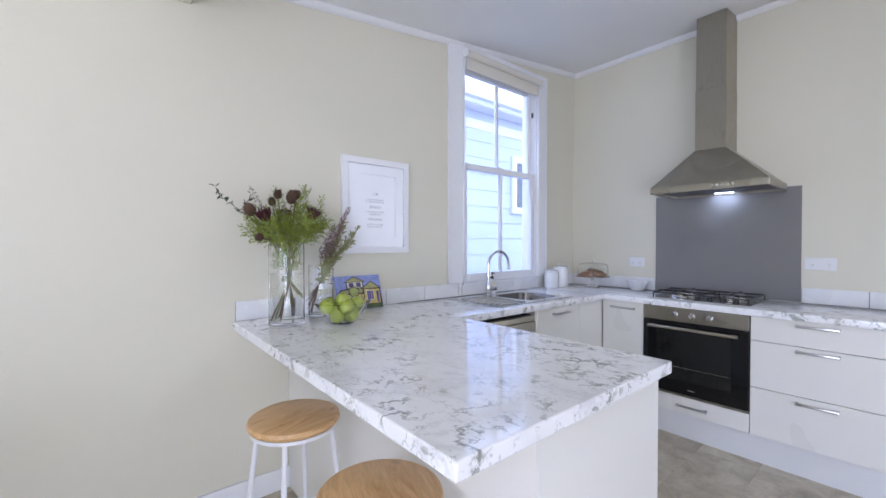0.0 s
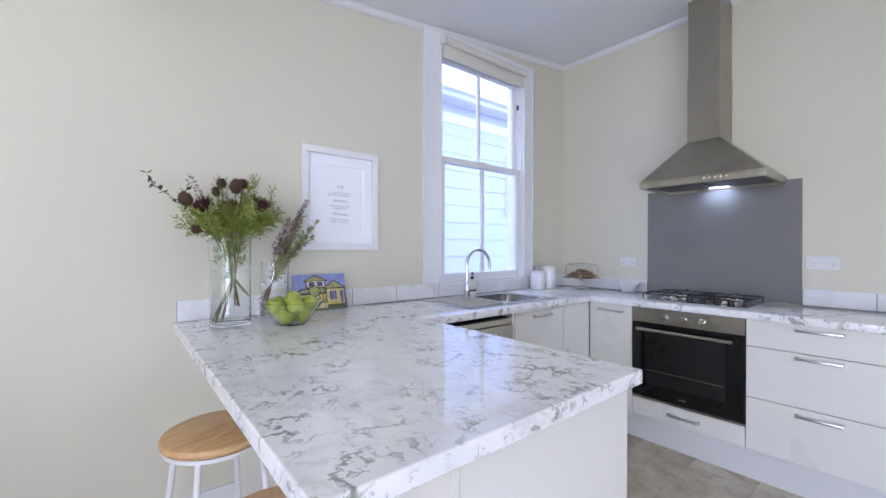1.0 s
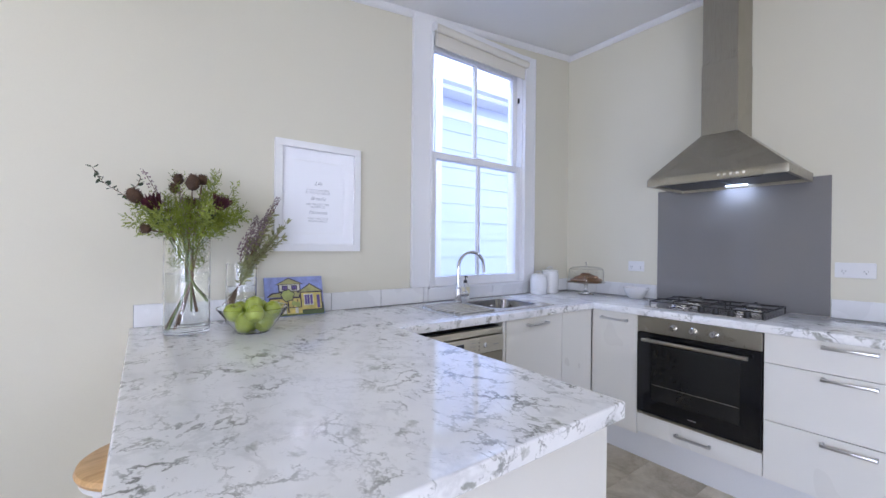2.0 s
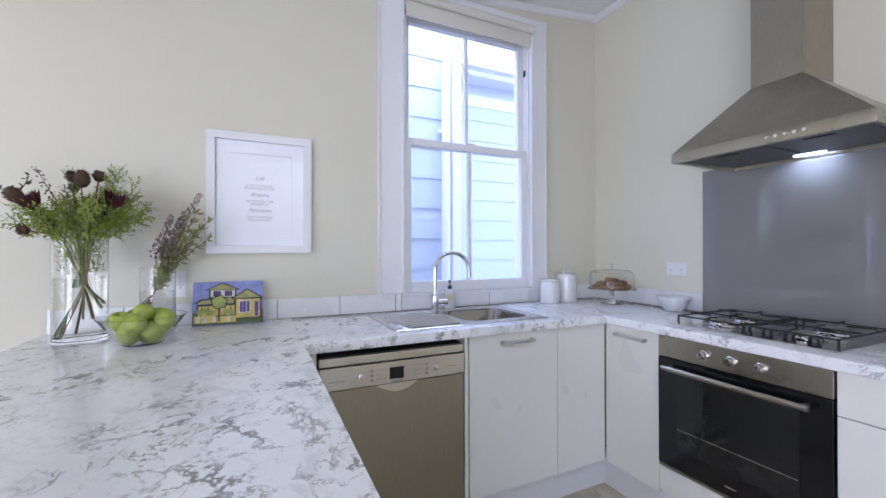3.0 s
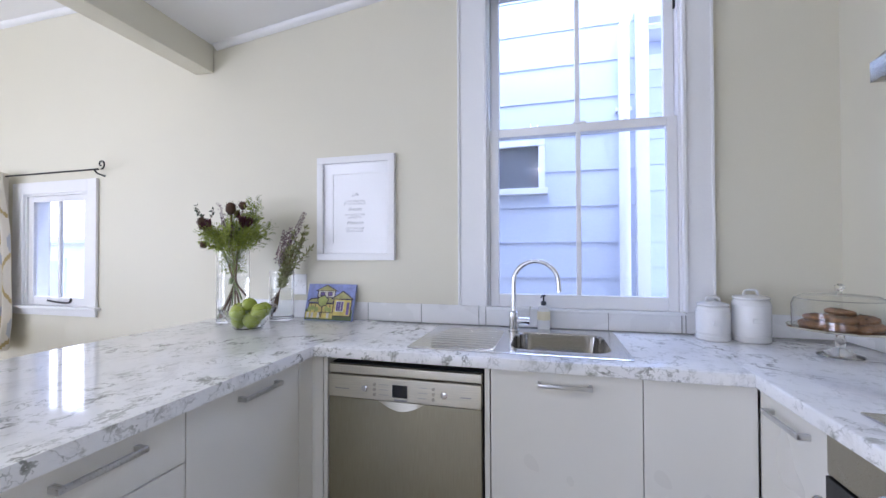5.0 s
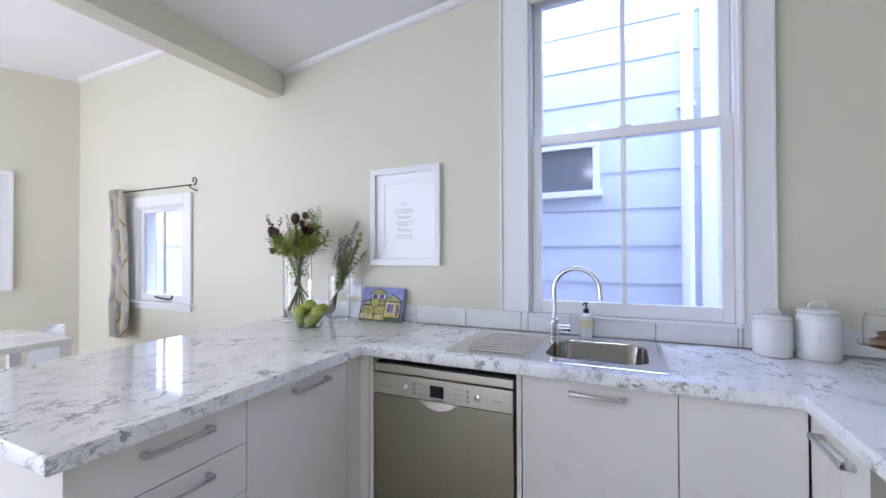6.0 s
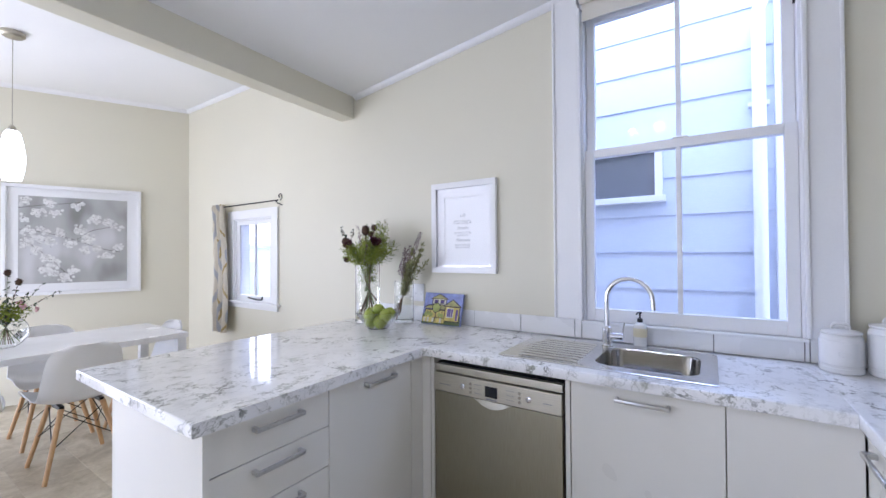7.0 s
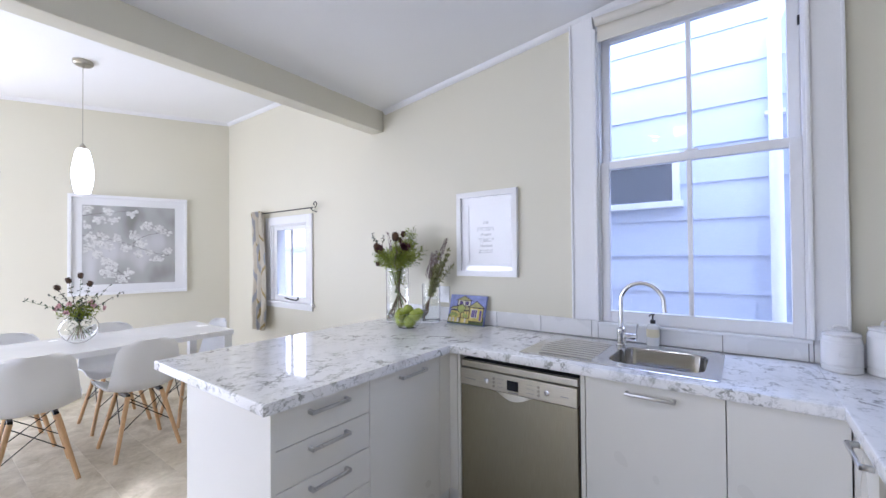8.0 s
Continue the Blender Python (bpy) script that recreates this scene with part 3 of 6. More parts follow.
part("rod", tube([west(1.91, 0.07, 2.145), west(4.5, 0.07, 2.145)], 0.006, 8), M_WIRE, rod)
part("finial", tube([west(1.89 - 0.012 * math.cos(a), 0.07, 2.150 + 0.022 * math.sin(a)) for a in [k * 0.35 for k in range(18)]], 0.0045, 6), M_WIRE, rod)
for q in (1.97, 4.4):
    part("bracket", tube([west(q, 0.07, 2.145), west(q, 0.001, 2.13)], 0.005, 6), M_WIRE, rod)

cur = thing("curtain", (-0.97, YN - 0.07, 0.57), "cream curtain with grey and ochre swirls, drawn aside", "curtain")


def curtain_sheet(x0, x1, z0, z1, folds, depth, bm=None, band=None):
    """A hanging cloth with folds; band(u, v): keep only part of it, lifted off a little."""
    b = bm or bmesh.new()
    nu, nv = 96, 90
    g = []
    for j in range(nv + 1):
        v = j / nv
        row = []
        for i in range(nu + 1):
            u = i / nu
            w = 1 + 0.10 * math.sin(3 * v + 1) + 0.05 * math.sin(11 * v)
            y = depth * math.sin(u * folds * 2 * math.pi + 0.7 * math.sin(4 * v)) * (0.75 + 0.25 * math.sin(7 * v + 2 * u))
            row.append((x0 + (x1 - x0) * ((u - 0.5) * w + 0.5) + 0.012 * math.sin(5 * v), YN - 0.085 + y - (0.002 if band else 0), z0 + (z1 - z0) * v, u, v))
        g.append(row)
    vs = [[b.verts.new(p[:3]) for p in row] for row in g]
    for j in range(nv):
        for i in range(nu):
            if band is None or band((i + 0.5) / nu, (j + 0.5) / nv):
                b.faces.new((vs[j][i], vs[j][i + 1], vs[j + 1][i + 1], vs[j + 1][i]))
    bmesh.ops.delete(b, geom=[v for v in b.verts if not v.link_faces], context="VERTS")
    return b


part("cloth", curtain_sheet(-1.085, -0.865, 0.60, 1.830, 3.0, 0.038), M_CURTAIN, cur)
part("swirl", curtain_sheet(-1.085, -0.865, 0.60, 1.830, 3.0, 0.038, band=lambda u, v: abs((u * 2.2 + 0.28 * math.sin(v * 13)) % 1 - 0.5) < 0.10), M_CURTGREY, cur, "grey swirls")
part("swirl", curtain_sheet(-1.085, -0.865, 0.60, 1.830, 3.0, 0.038, band=lambda u, v: abs((u * 2.2 + 0.28 * math.sin(v * 13 + 2.6) + 0.35) % 1 - 0.5) < 0.05), M_CURTGOLD, cur, "ochre swirls")

# ---------------------------------------------------------------- outside
solo("ground", box(-60, 60, -60, 60, -0.75, -0.60), M_GROUND, "grey concrete path and ground outside", "ground", kind="structure", smooth=False)
nb = thing("neighbour_house", (1.0, 4.0, -0.6), "neighbouring weatherboard house, white painted", "house")


def boards(name, x0, x1, y, z0, count, step=0.275):
    for i in range(count):
        z = z0 + i * step
        b = bmesh.new()
        s = [(y - 0.016, z), (y - 0.004, z + step + 0.012), (y + 0.01, z + step + 0.012), (y + 0.01, z)]
        l = [b.verts.new((x0, p, q)) for p, q in s]
        r = [b.verts.new((x1, p, q)) for p, q in s]
        for k in range(4):
            b.faces.new((l[k], l[(k + 1) % 4], r[(k + 1) % 4], r[k]))
        b.faces.new(l)
        b.faces.new(r[::-1])
        part("weatherboard", b, M_SIDING, nb, smooth=False)


boards("near", -1.2, 3.44, 3.95, 1.064 - 6 * 0.275, 15)
boards("far", 3.40, 12.0, 5.42, 1.10 - 6 * 0.275, 16)
part("wall", box(-1.2, 3.42, 3.962, 9.0, -0.6, 3.75), M_SIDING, nb, smooth=False)
part("wall", box(3.42, 12.0, 5.432, 9.0, -0.6, 3.8), M_SIDING, nb, smooth=False)
part("corner_board", box(3.375, 3.465, 3.90, 3.99, -0.6, 3.4, 0.004), M_EXTTRIM, nb)
part("downpipe", tube([(3.29, 3.87, -0.6), (3.29, 3.87, 2.92), (3.33, 3.84, 3.03), (3.36, 3.80, 3.35)], 0.038, 14), M_EXTTRIM, nb)
for zz in (0.6, 2.30):
    part("pipe_bracket", box(3.235, 3.345, 3.88, 3.93, zz, zz + 0.03, 0.003), M_EXTTRIM, nb)
part("gutter", box(3.5, 12.0, 5.02, 5.16, 3.58, 3.70, 0.02), M_EXTTRIM, nb)
part("soffit", box(3.5, 12.0, 5.14, 5.44, 3.52, 3.56), M_EXTTRIM, nb)
part("fascia", box(3.5, 12.0, 5.40, 5.43, 3.22, 3.38, 0.004), M_EXTTRIM, nb)


def far_window(x0, x1, z0, z1, y, fr=0.055):
    w = part("window", box(x0, x1, y - 0.01, y + 0.02, z0, z1), M_PANE_DARK, nb, "dark window pane", smooth=False)
    part("sill", box(x0 - fr - 0.02, x1 + fr + 0.02, y - 0.05, y + 0.02, z0 - fr, z0 - 0.001, 0.004), M_EXTTRIM, w)
    part("casing", box(x0 - fr, x1 + fr, y - 0.04, y + 0.02, z1 + 0.001, z1 + fr, 0.004), M_EXTTRIM, w)
    part("casing", box(x0 - fr, x0 - 0.001, y - 0.04, y + 0.02, z0, z1, 0.004), M_EXTTRIM, w)
    part("casing", box(x1 + 0.001, x1 + fr, y - 0.04, y + 0.02, z0, z1, 0.004), M_EXTTRIM, w)


far_window(1.95, 2.675, 1.765, 2.09, 3.925, 0.05)
far_window(6.30, 7.0, 1.95, 2.77, 5.395, 0.12)

ct = thing("neighbour_cottage", (-8.0, 8.6, -0.6), "pale cottage across the yard seen through the small window", "house")
part("wall", box(-14.0, -4.5, 8.6, 12.0, -0.6, 1.55), M_EXTTRIM, ct, smooth=False)
part("eave", box(-14.2, -4.3, 8.35, 8.75, 1.56, 1.68, 0.01), M_SIDING, ct)
part("roof", turned(box(-14.2, -4.3, 0, 2.6, 0, 0.05), Matrix.Translation((0, 8.4, 1.69)) @ Matrix.Rotation(radians(22), 4, "X")), M_EXTTRIM, ct)
for wx in (-10.9, -7.4):
    w_ = part("window", box(wx, wx + 0.8, 8.56, 8.61, -0.1, 1.1), M_SIDING, ct)
    part("window_frame", box(wx - 0.08, wx - 0.002, 8.54, 8.62, -0.18, 1.18, 0.005), M_EXTTRIM, w_)
    part("window_frame", box(wx + 0.802, wx + 0.88, 8.54, 8.62, -0.18, 1.18, 0.005), M_EXTTRIM, w_)

# ---------------------------------------------------------------- worktop, tiles
SINK, HOB = (2.600, 2.985, 2.185, 2.545), (3.47, 3.85, 1.22, 1.76)


def in_top(x, y):
    u = (x < 1.88 or y > 2.065 or x > 3.335) and not (SINK[0] < x < SINK[1] and SINK[2] < y < SINK[3])
    return u and not (y < 0.22 and x > 3) and not (y < 1.056 and x < 3.3) and not (1.88 < x < 3.335 and y < 2.065)


wt = thing("worktop", (1.9, 2.3, TOP - 0.04), "white marble-look laminate worktop with grey veins", "worktop")
_ys = [0.22, 1.056, 2.065, SINK[2], SINK[3], YN - 0.001]
_g = 0.0003
part("slab", cells([0.955, 1.88 - _g], _ys[1:], TOP - 0.04, TOP, in_top, 0.005, (1.88 - _g,)), M_TOP, wt)
part("slab", cells([1.88, SINK[0], SINK[1], 3.335], _ys[2:], TOP - 0.04, TOP, in_top, 0.005, (1.88, 3.335)), M_TOP, wt)
part("slab", cells([3.335 + _g, XE - 0.001], _ys, TOP - 0.04, TOP, lambda x, y: True, 0.005), M_TOP, wt)


def tile_row(name, along, marks, z0, z1, label):
    """White tiles along the wall, with open joints over a grout bed."""
    t = thing(name, (0, 0, 0), label, "tile upstand", kind="structure")
    lo, hi = marks[0], marks[-1]
    if along == "x":
        part("grout", box(lo, hi, YN - 0.005, YN - 0.0005, z0, z1 - 0.002), M_GROUT, t, smooth=False)
    else:
        part("grout", box(XE - 0.005, XE - 0.0005, lo, hi, z0, z1 - 0.002), M_GROUT, t, smooth=False)
    for a, b in zip(marks, marks[1:]):
        c = (a + 0.0018, b - 0.0018)
        part("tile", box(*c, YN - 0.009, YN - 0.002, z0 + 0.001, z1, 0.0012) if along == "x" else box(XE - 0.009, XE - 0.002, *c, z0 + 0.001, z1, 0.0012), M_TILE, t)


tile_row("tiles_north_west", "x", [0.968, 1.217, 1.517, 1.817, 2.117, 2.417, 2.452], TOP, 0.996, "row of white glazed tiles above the worktop")
tile_row("tiles_under_window", "x", [2.452, 2.717, 3.017, 3.317, 3.333], TOP, 0.979, "row of white glazed tiles under the window")
tile_row("tiles_north_east", "x", [3.333, 3.617, XE - 0.010], TOP, 0.996, "row of white glazed tiles above the worktop")
tile_row("tiles_east_corner", "y", [1.928, 2.10, 2.40, YN - 0.010], TOP, 0.996, "row of white glazed tiles beside the splashback")
tile_row("tiles_east", "y", [0.22, 0.44, 0.74, 1.038], TOP, 0.996, "row of white glazed tiles beside the splashback")
solo("splashback", box(XE - 0.012, XE - 0.001, 1.040, 1.925, TOP + 0.002, 1.648, 0.0015), M_SPLASH, "glossy grey glass splashback behind the cooktop", "splashback")


# ---------------------------------------------------------------- kitchen cabinets
def handle(parent, c, axis, out, length=0.172):
    """A flat D handle with square posts; c: middle on the front, axis: along, out: away from the front."""
    c, axis, out = Vector(c), Vector(axis), Vector(out)
    m = Matrix((axis, out, axis.cross(out))).transposed().to_4x4()
    m.translation = c
    b = box(-length / 2, length / 2, 0.022, 0.031, -0.0065, 0.0065, 0.0018)
    for s in (-1, 1):
        b = box(s * (length / 2 - 0.006) - 0.006, s * (length / 2 - 0.006) + 0.006, 0.0, 0.029, -0.0075, 0.0075, 0.0015, b)
    return part("handle", turned(b, m), M_SATIN, parent, "satin metal bar handle")


def front_panel(name, kind, parent, plane, at, a0, a1, z0, z1, out, hz=None, hc=None):
    """A door or drawer front 18 mm thick; plane 'x' or 'y' at the given place, facing out (+1 or -1)."""
    lo, hi = (at - 0.018, at) if out > 0 else (at, at + 0.018)
    b = box(lo, hi, a0, a1, z0, z1, 0.0018) if plane == "x" else box(a0, a1, lo, hi, z0, z1, 0.0018)
    f = part(kind, b, M_CAB, parent)
    if hz is not None:
        hc = (a0 + a1) / 2 if hc is None else hc
        handle(f, (at, hc, hz) if plane == "x" else (hc, at, hz), (0, 1, 0) if plane == "x" else (1, 0, 0), (out, 0, 0) if plane == "x" else (0, out, 0))
    return f


ZB, ZT = 0.152, TOP - 0.043
G = 0.0015
# peninsula
c = thing("drawer_unit", (1.55, 1.3, 0), "white base unit with four drawers and bar handles", "cabinet", "base units")
part("body", box(1.257, 1.812, 1.112, 1.524, ZB + 0.045, ZT), M_CAB, c)
for z0, z1 in ((0.727, 0.8575), (0.586, 0.724), (0.445, 0.583), (ZB, 0.442)):
    front_panel("f", "drawer_front", c, "x", 1.860, 1.092, 1.523, z0, z1, 1, min(z1, 0.852) - 0.033, 1.318)
c = thing("cupboard", (1.55, 1.76, 0), "white base cupboard with one door in the peninsula", "cabinet", "base units")
part("body", box(1.257, 1.812, 1.526, 2.004, ZB + 0.045, ZT), M_CAB, c)
front_panel("f", "door", c, "x", 1.860, 1.526, 1.998, ZB, 0.8575, 1, 0.822, 1.787)
c = thing("peninsula_panel", (1.55, 1.1, 0), "white laminate panels closing the back and end of the peninsula", "panel")
part("end_panel", box(1.240, 1.864, 1.090, 1.109, 0.0, ZT, 0.001), M_CAB, c)
part("back_panel", box(1.221, 1.239, 1.090, YN - 0.002, 0.0, ZT, 0.001), M_CAB, c)
part("kickboard", box(1.803, 1.818, 1.112, 2.13, 0.0, ZB + 0.04), M_KICK, c)
c = thing("corner_filler", (1.85, 2.06, 0), "white corner filler strips beside the dishwasher", "filler panel")
part("strip", box(1.842, 1.860, 2.001, 2.088, ZB, 0.855, 0.001), M_CAB, c)
part("strip", box(1.843, 1.905, 2.090, 2.107, ZB, 0.855, 0.001), M_CAB, c)
part("strip", box(1.908, 1.925, 2.092, 2.66, 0.0, 0.857, 0.001), M_CAB, c)
part("kick_strip", box(1.820, 1.929, 2.131, 2.145, 0.0, ZB), M_KICK, c)
# window run
c = thing("sink_cupboard", (2.8, 2.3, 0), "white sink cupboard with one door", "cabinet", "base units")
part("body", box(2.538, 2.556, 2.092, 2.66, 0.0, 0.857, 0.001), M_CAB, c)
part("side", box(3.024, 3.040, 2.110, 2.66, ZB, 0.857), M_CAB, c)
part("base", box(2.558, 3.022, 2.110, 2.66, ZB + 0.045, ZB + 0.06), M_CAB, c)
front_panel("f", "door", c, "y", 2.090, 2.560, 3.041, ZB, 0.8575, -1, 0.818, 2.805)
c = thing("corner_cupboard", (3.2, 2.3, 0), "white corner cupboard with two plain fronts", "cabinet", "base units")
part("body", box(3.402, XE - 0.02, 1.806, 2.66, ZB + 0.045, ZT), M_CAB, c)
front_panel("f", "door", c, "y", 2.090, 3.044, 3.352, ZB, 0.855, -1)
front_panel("f", "door", c, "x", 3.355, 1.787, 2.084, ZB, 0.8575, -1, 0.815, 1.930)
c = thing("kickboard", (3.0, 2.15, 0), "white kickboard under the base units", "kickboard")
part("board", box(1.93, 3.400, 2.138, 2.152, 0.0, ZB + 0.04), M_KICK, c)
part("board", box(3.400, 3.414, 0.24, 2.152, 0.0, ZB + 0.04), M_KICK, c)
# stove wall
c = thing("drawer_unit", (3.6, 0.88, 0), "white base unit with three wide drawers and bar handles", "cabinet", "base units")
part("body", box(3.402, XE - 0.02, 0.585, 1.176, ZB + 0.045, ZT), M_CAB, c)
for z0, z1, hz in ((0.720, 0.8575, 0.832), (0.450, 0.717, 0.694), (ZB + 0.02, 0.447, 0.413)):
    front_panel("f", "drawer_front", c, "x", 3.355, 0.586, 1.180, z0, z1, -1, hz, 0.893)
c = thing("cupboard", (3.6, 0.4, 0), "white base cupboard at the end of the run", "cabinet", "base units")
part("body", box(3.402, XE - 0.02, 0.24, 0.583, ZB + 0.045, ZT), M_CAB, c)
front_panel("f", "door", c, "x", 3.355, 0.242, 0.583, ZB + 0.02, 0.8575, -1)
c = thing("oven_housing", (3.6, 1.48, 0), "white housing under the oven with a low drawer", "cabinet", "base units")
part("side", box(3.402, XE - 0.02, 1.1785, 1.1835, ZB, ZT), M_CAB, c)
part("side", box(3.402, XE - 0.02, 1.7845, 1.804, ZB, ZT), M_CAB, c)
front_panel("f", "drawer_front", c, "x", 3.355, 1.183, 1.784, ZB + 0.02, 0.281, -1, 0.228, 1.481)

# ---------------------------------------------------------------- oven, cooktop, hood, dishwasher
ov = thing("oven", (3.6, 1.483, 0.284), "built-in oven, black glass door and steel control panel", "oven")
OY0, OY1 = 1.186, 1.782
part("body", box(3.372, XE - 0.05, OY0, OY1, 0.287, ZT), M_SHADOW, ov)
part("control_panel", box(3.350, 3.371, OY0, OY1, 0.767, 0.855, 0.002), M_STEEL, ov, "brushed steel control panel")
od = part("door", box(3.346, 3.371, OY0, OY1, 0.300, 0.763, 0.003), M_BLACKGL, ov, "black glass door")
part("door_window", box(3.3445, 3.3468, OY0 + 0.085, OY1 - 0.085, 0.385, 0.705, 0.001), M_OVENWIN, od)
part("rack_line", tube([(3.3440, OY0 + 0.09, 0.472), (3.3440, OY1 - 0.09, 0.472)], 0.0014, 6), M_STEEL, od, "steel oven rack edge")
oh = part("door_handle", tube([(3.308, OY0 + 0.045, 0.728), (3.308, OY1 - 0.045, 0.728)], 0.0105, 16), M_STEEL, od, "brushed steel bar handle")
for yy in (OY0 + 0.065, OY1 - 0.065):
    part("post", box(3.308, 3.348, yy - 0.007, yy + 0.007, 0.721, 0.735, 0.002), M_STEEL, oh)
part("trim", box(3.348, 3.368, OY0, OY1, 0.284, 0.297, 0.002), M_STEEL, ov)
part("mark", box(3.3450, 3.3466, 1.465, 1.505, 0.331, 0.336), M_PANEL, od, "small pale bar")
for yy in (1.385, 1.483, 1.583):
    k = part("knob", turned(lathe([(0, 0), (0.019, 0), (0.0185, 0.006), (0.016, 0.008), (0.0145, 0.026), (0.012, 0.029), (0, 0.029)], seg=28), Matrix.Translation((3.350, yy, 0.812)) @ Matrix.Rotation(radians(-90), 4, "Y")), M_CHROME, ov, "round metal knob")
    part("pointer", box(3.319, 3.3222, yy - 0.0015, yy + 0.0015, 0.812, 0.824), M_BLACK, k)

hb = thing("gas_cooktop", (3.65, 1.49, TOP), "steel gas cooktop with black iron trivets and four burners", "cooktop")
part("tray", box(3.412, 3.872, 1.195, 1.785, TOP + 0.001, TOP + 0.007, 0.0025), M_SINK, hb)
for bx_, by_, br in ((3.55, 1.63, 0.040), (3.75, 1.64, 0.050), (3.55, 1.345, 0.034), (3.75, 1.34, 0.044)):
    bu = part("burner", lathe([(br + 0.022, 0.0), (br + 0.02, 0.005), (br + 0.006, 0.006), (br + 0.004, 0.016), (0, 0.016)], (bx_, by_, TOP + 0.009), 28), M_CHROME, hb, "aluminium burner ring")
    part("cap", lathe([(br, 0), (br, 0.005), (br - 0.006, 0.008), (0, 0.008)], (bx_, by_, TOP + 0.0255), 28), M_STEEL, bu)
for y0, y1 in ((1.215, 1.475), (1.50, 1.765)):
    tr = part("trivet", tube([(3.46, y0, TOP + 0.036), (3.85, y0, TOP + 0.036), (3.85, y1, TOP + 0.036), (3.46, y1, TOP + 0.036), (3.46, y0, TOP + 0.036)], 0.0038, 6), M_IRON, hb, "black cast iron trivet")
    ym = (y0 + y1) / 2
    for xx in (3.55, 3.75):
        part("bar", tube([(xx, y0, TOP + 0.036), (xx, y0 + 0.005, TOP + 0.045), (xx, y0 + 0.085, TOP + 0.043)], 0.0038, 6), M_IRON, tr)
        part("bar", tube([(xx, y1, TOP + 0.036), (xx, y1 - 0.005, TOP + 0.045), (xx, y1 - 0.085, TOP + 0.043)], 0.0038, 6), M_IRON, tr)
    for x0, x1 in ((3.46, 3.51), (3.85, 3.79), (3.655, 3.60), (3.655, 3.70)):
        part("bar", tube([(x0, ym, TOP + 0.036), (x0, ym, TOP + 0.045), (x1, ym, TOP + 0.043)], 0.0038, 6), M_IRON, tr)
    part("bar", tube([(3.655, y0, TOP + 0.036), (3.655, y1, TOP + 0.036)], 0.0038, 6), M_IRON, tr)
    for xx in (3.46, 3.85):
        for yy in (y0, y1):
            part("foot", tube([(xx, yy, TOP + 0.008), (xx, yy, TOP + 0.038)], 0.0042, 6), M_IRON, tr)
for i in range(4):
    part("knob", lathe([(0.019, 0), (0.019, 0.006), (0.0165, 0.008), (0.015, 0.024), (0, 0.025)], (3.452 + 0.005 * i, 1.275 + 0.072 * i, TOP + 0.009), 20), M_BLACK, hb, "black plastic knob")

hd = thing("range_hood", (3.66, 1.445, 1.6), "stainless steel canopy hood with a tall flue", "range hood")
HY0, HY1, HX0 = 1.118, 1.777, 3.440
FY0, FY1, FX0 = 1.390, 1.575, 3.660
b = bmesh.new()
lo = [(HX0, HY0, 1.668), (XE - 0.002, HY0, 1.668), (XE - 0.002, HY1, 1.668), (HX0, HY1, 1.668)]
hi = [(FX0, FY0, 1.925), (XE - 0.002, FY0, 1.925), (XE - 0.002, FY1, 1.925), (FX0, FY1, 1.925)]
lv, hv = [b.verts.new(p) for p in lo], [b.verts.new(p) for p in hi]
for i in range(4):
    b.faces.new((lv[i], lv[(i + 1) % 4], hv[(i + 1) % 4], hv[i]))
b.faces.new(hv)
part("canopy", b, M_STEEL, hd)
rim = cells([HX0 - 0.004, HX0 + 0.014, XE - 0.014, XE - 0.002], [HY0 - 0.004, HY0 + 0.012, HY1 - 0.012, HY1 + 0.004], 1.622, 1.667, lambda x, y: not (HX0 + 0.014 < x < XE - 0.014 and HY0 + 0.012 < y < HY1 - 0.012), 0.002)
part("rim", rim, M_STEEL, hd)
part("underside", box(HX0 + 0.014, XE - 0.014, HY0 + 0.012, HY1 - 0.012, 1.640, 1.660), M_FILTER, hd, "dark steel underside")
for y0, y1 in ((HY0 + 0.03, 1.435), (1.455, HY1 - 0.03)):
    f = part("filter", box(HX0 + 0.06, XE - 0.11, y0, y1, 1.633, 1.640, 0.002), M_FILTER, hd, "mesh grease filter")
    part("catch", box(HX0 + 0.085, HX0 + 0.105, (y0 + y1) / 2 - 0.045, (y0 + y1) / 2 + 0.045, 1.629, 1.633, 0.001), M_BLACK, f)
part("lamp_lens", box(XE - 0.062, XE - 0.044, 1.395, 1.505, 1.634, 1.640, 0.002), M_HOODLAMP, hd, "lit white hood lamp")
part("flue", box(FX0, XE - 0.002, FY0, FY1, 1.926, 2.34, 0.003), M_STEELV, hd)
_fl = box(FX0 + 0.003, XE - 0.002, FY0 + 0.003, FY1 - 0.003, 2.341, 2.90, 0.003)
for v in _fl.verts:
    if v.co.z > 2.8:
        v.co.z = kz(v.co.x) - 0.002
part("flue_extension", _fl, M_STEELV, hd)
for i in range(5):
    part("button", turned(lathe([(0, 0), (0.0075, 0), (0.0075, 0.006), (0.006, 0.008), (0, 0.008)], seg=16), Matrix.Translation((HX0 - 0.004, 1.292 + 0.028 * i, 1.645)) @ Matrix.Rotation(radians(-90), 4, "Y")), M_CHROME, hd)
lamp_area("hood_light", look((XE - 0.065, 1.45, 1.628), (XE - 0.065, 1.45, 1.0)), 0.05, 0.15, 0.18, (0.85, 0.92, 1.0))

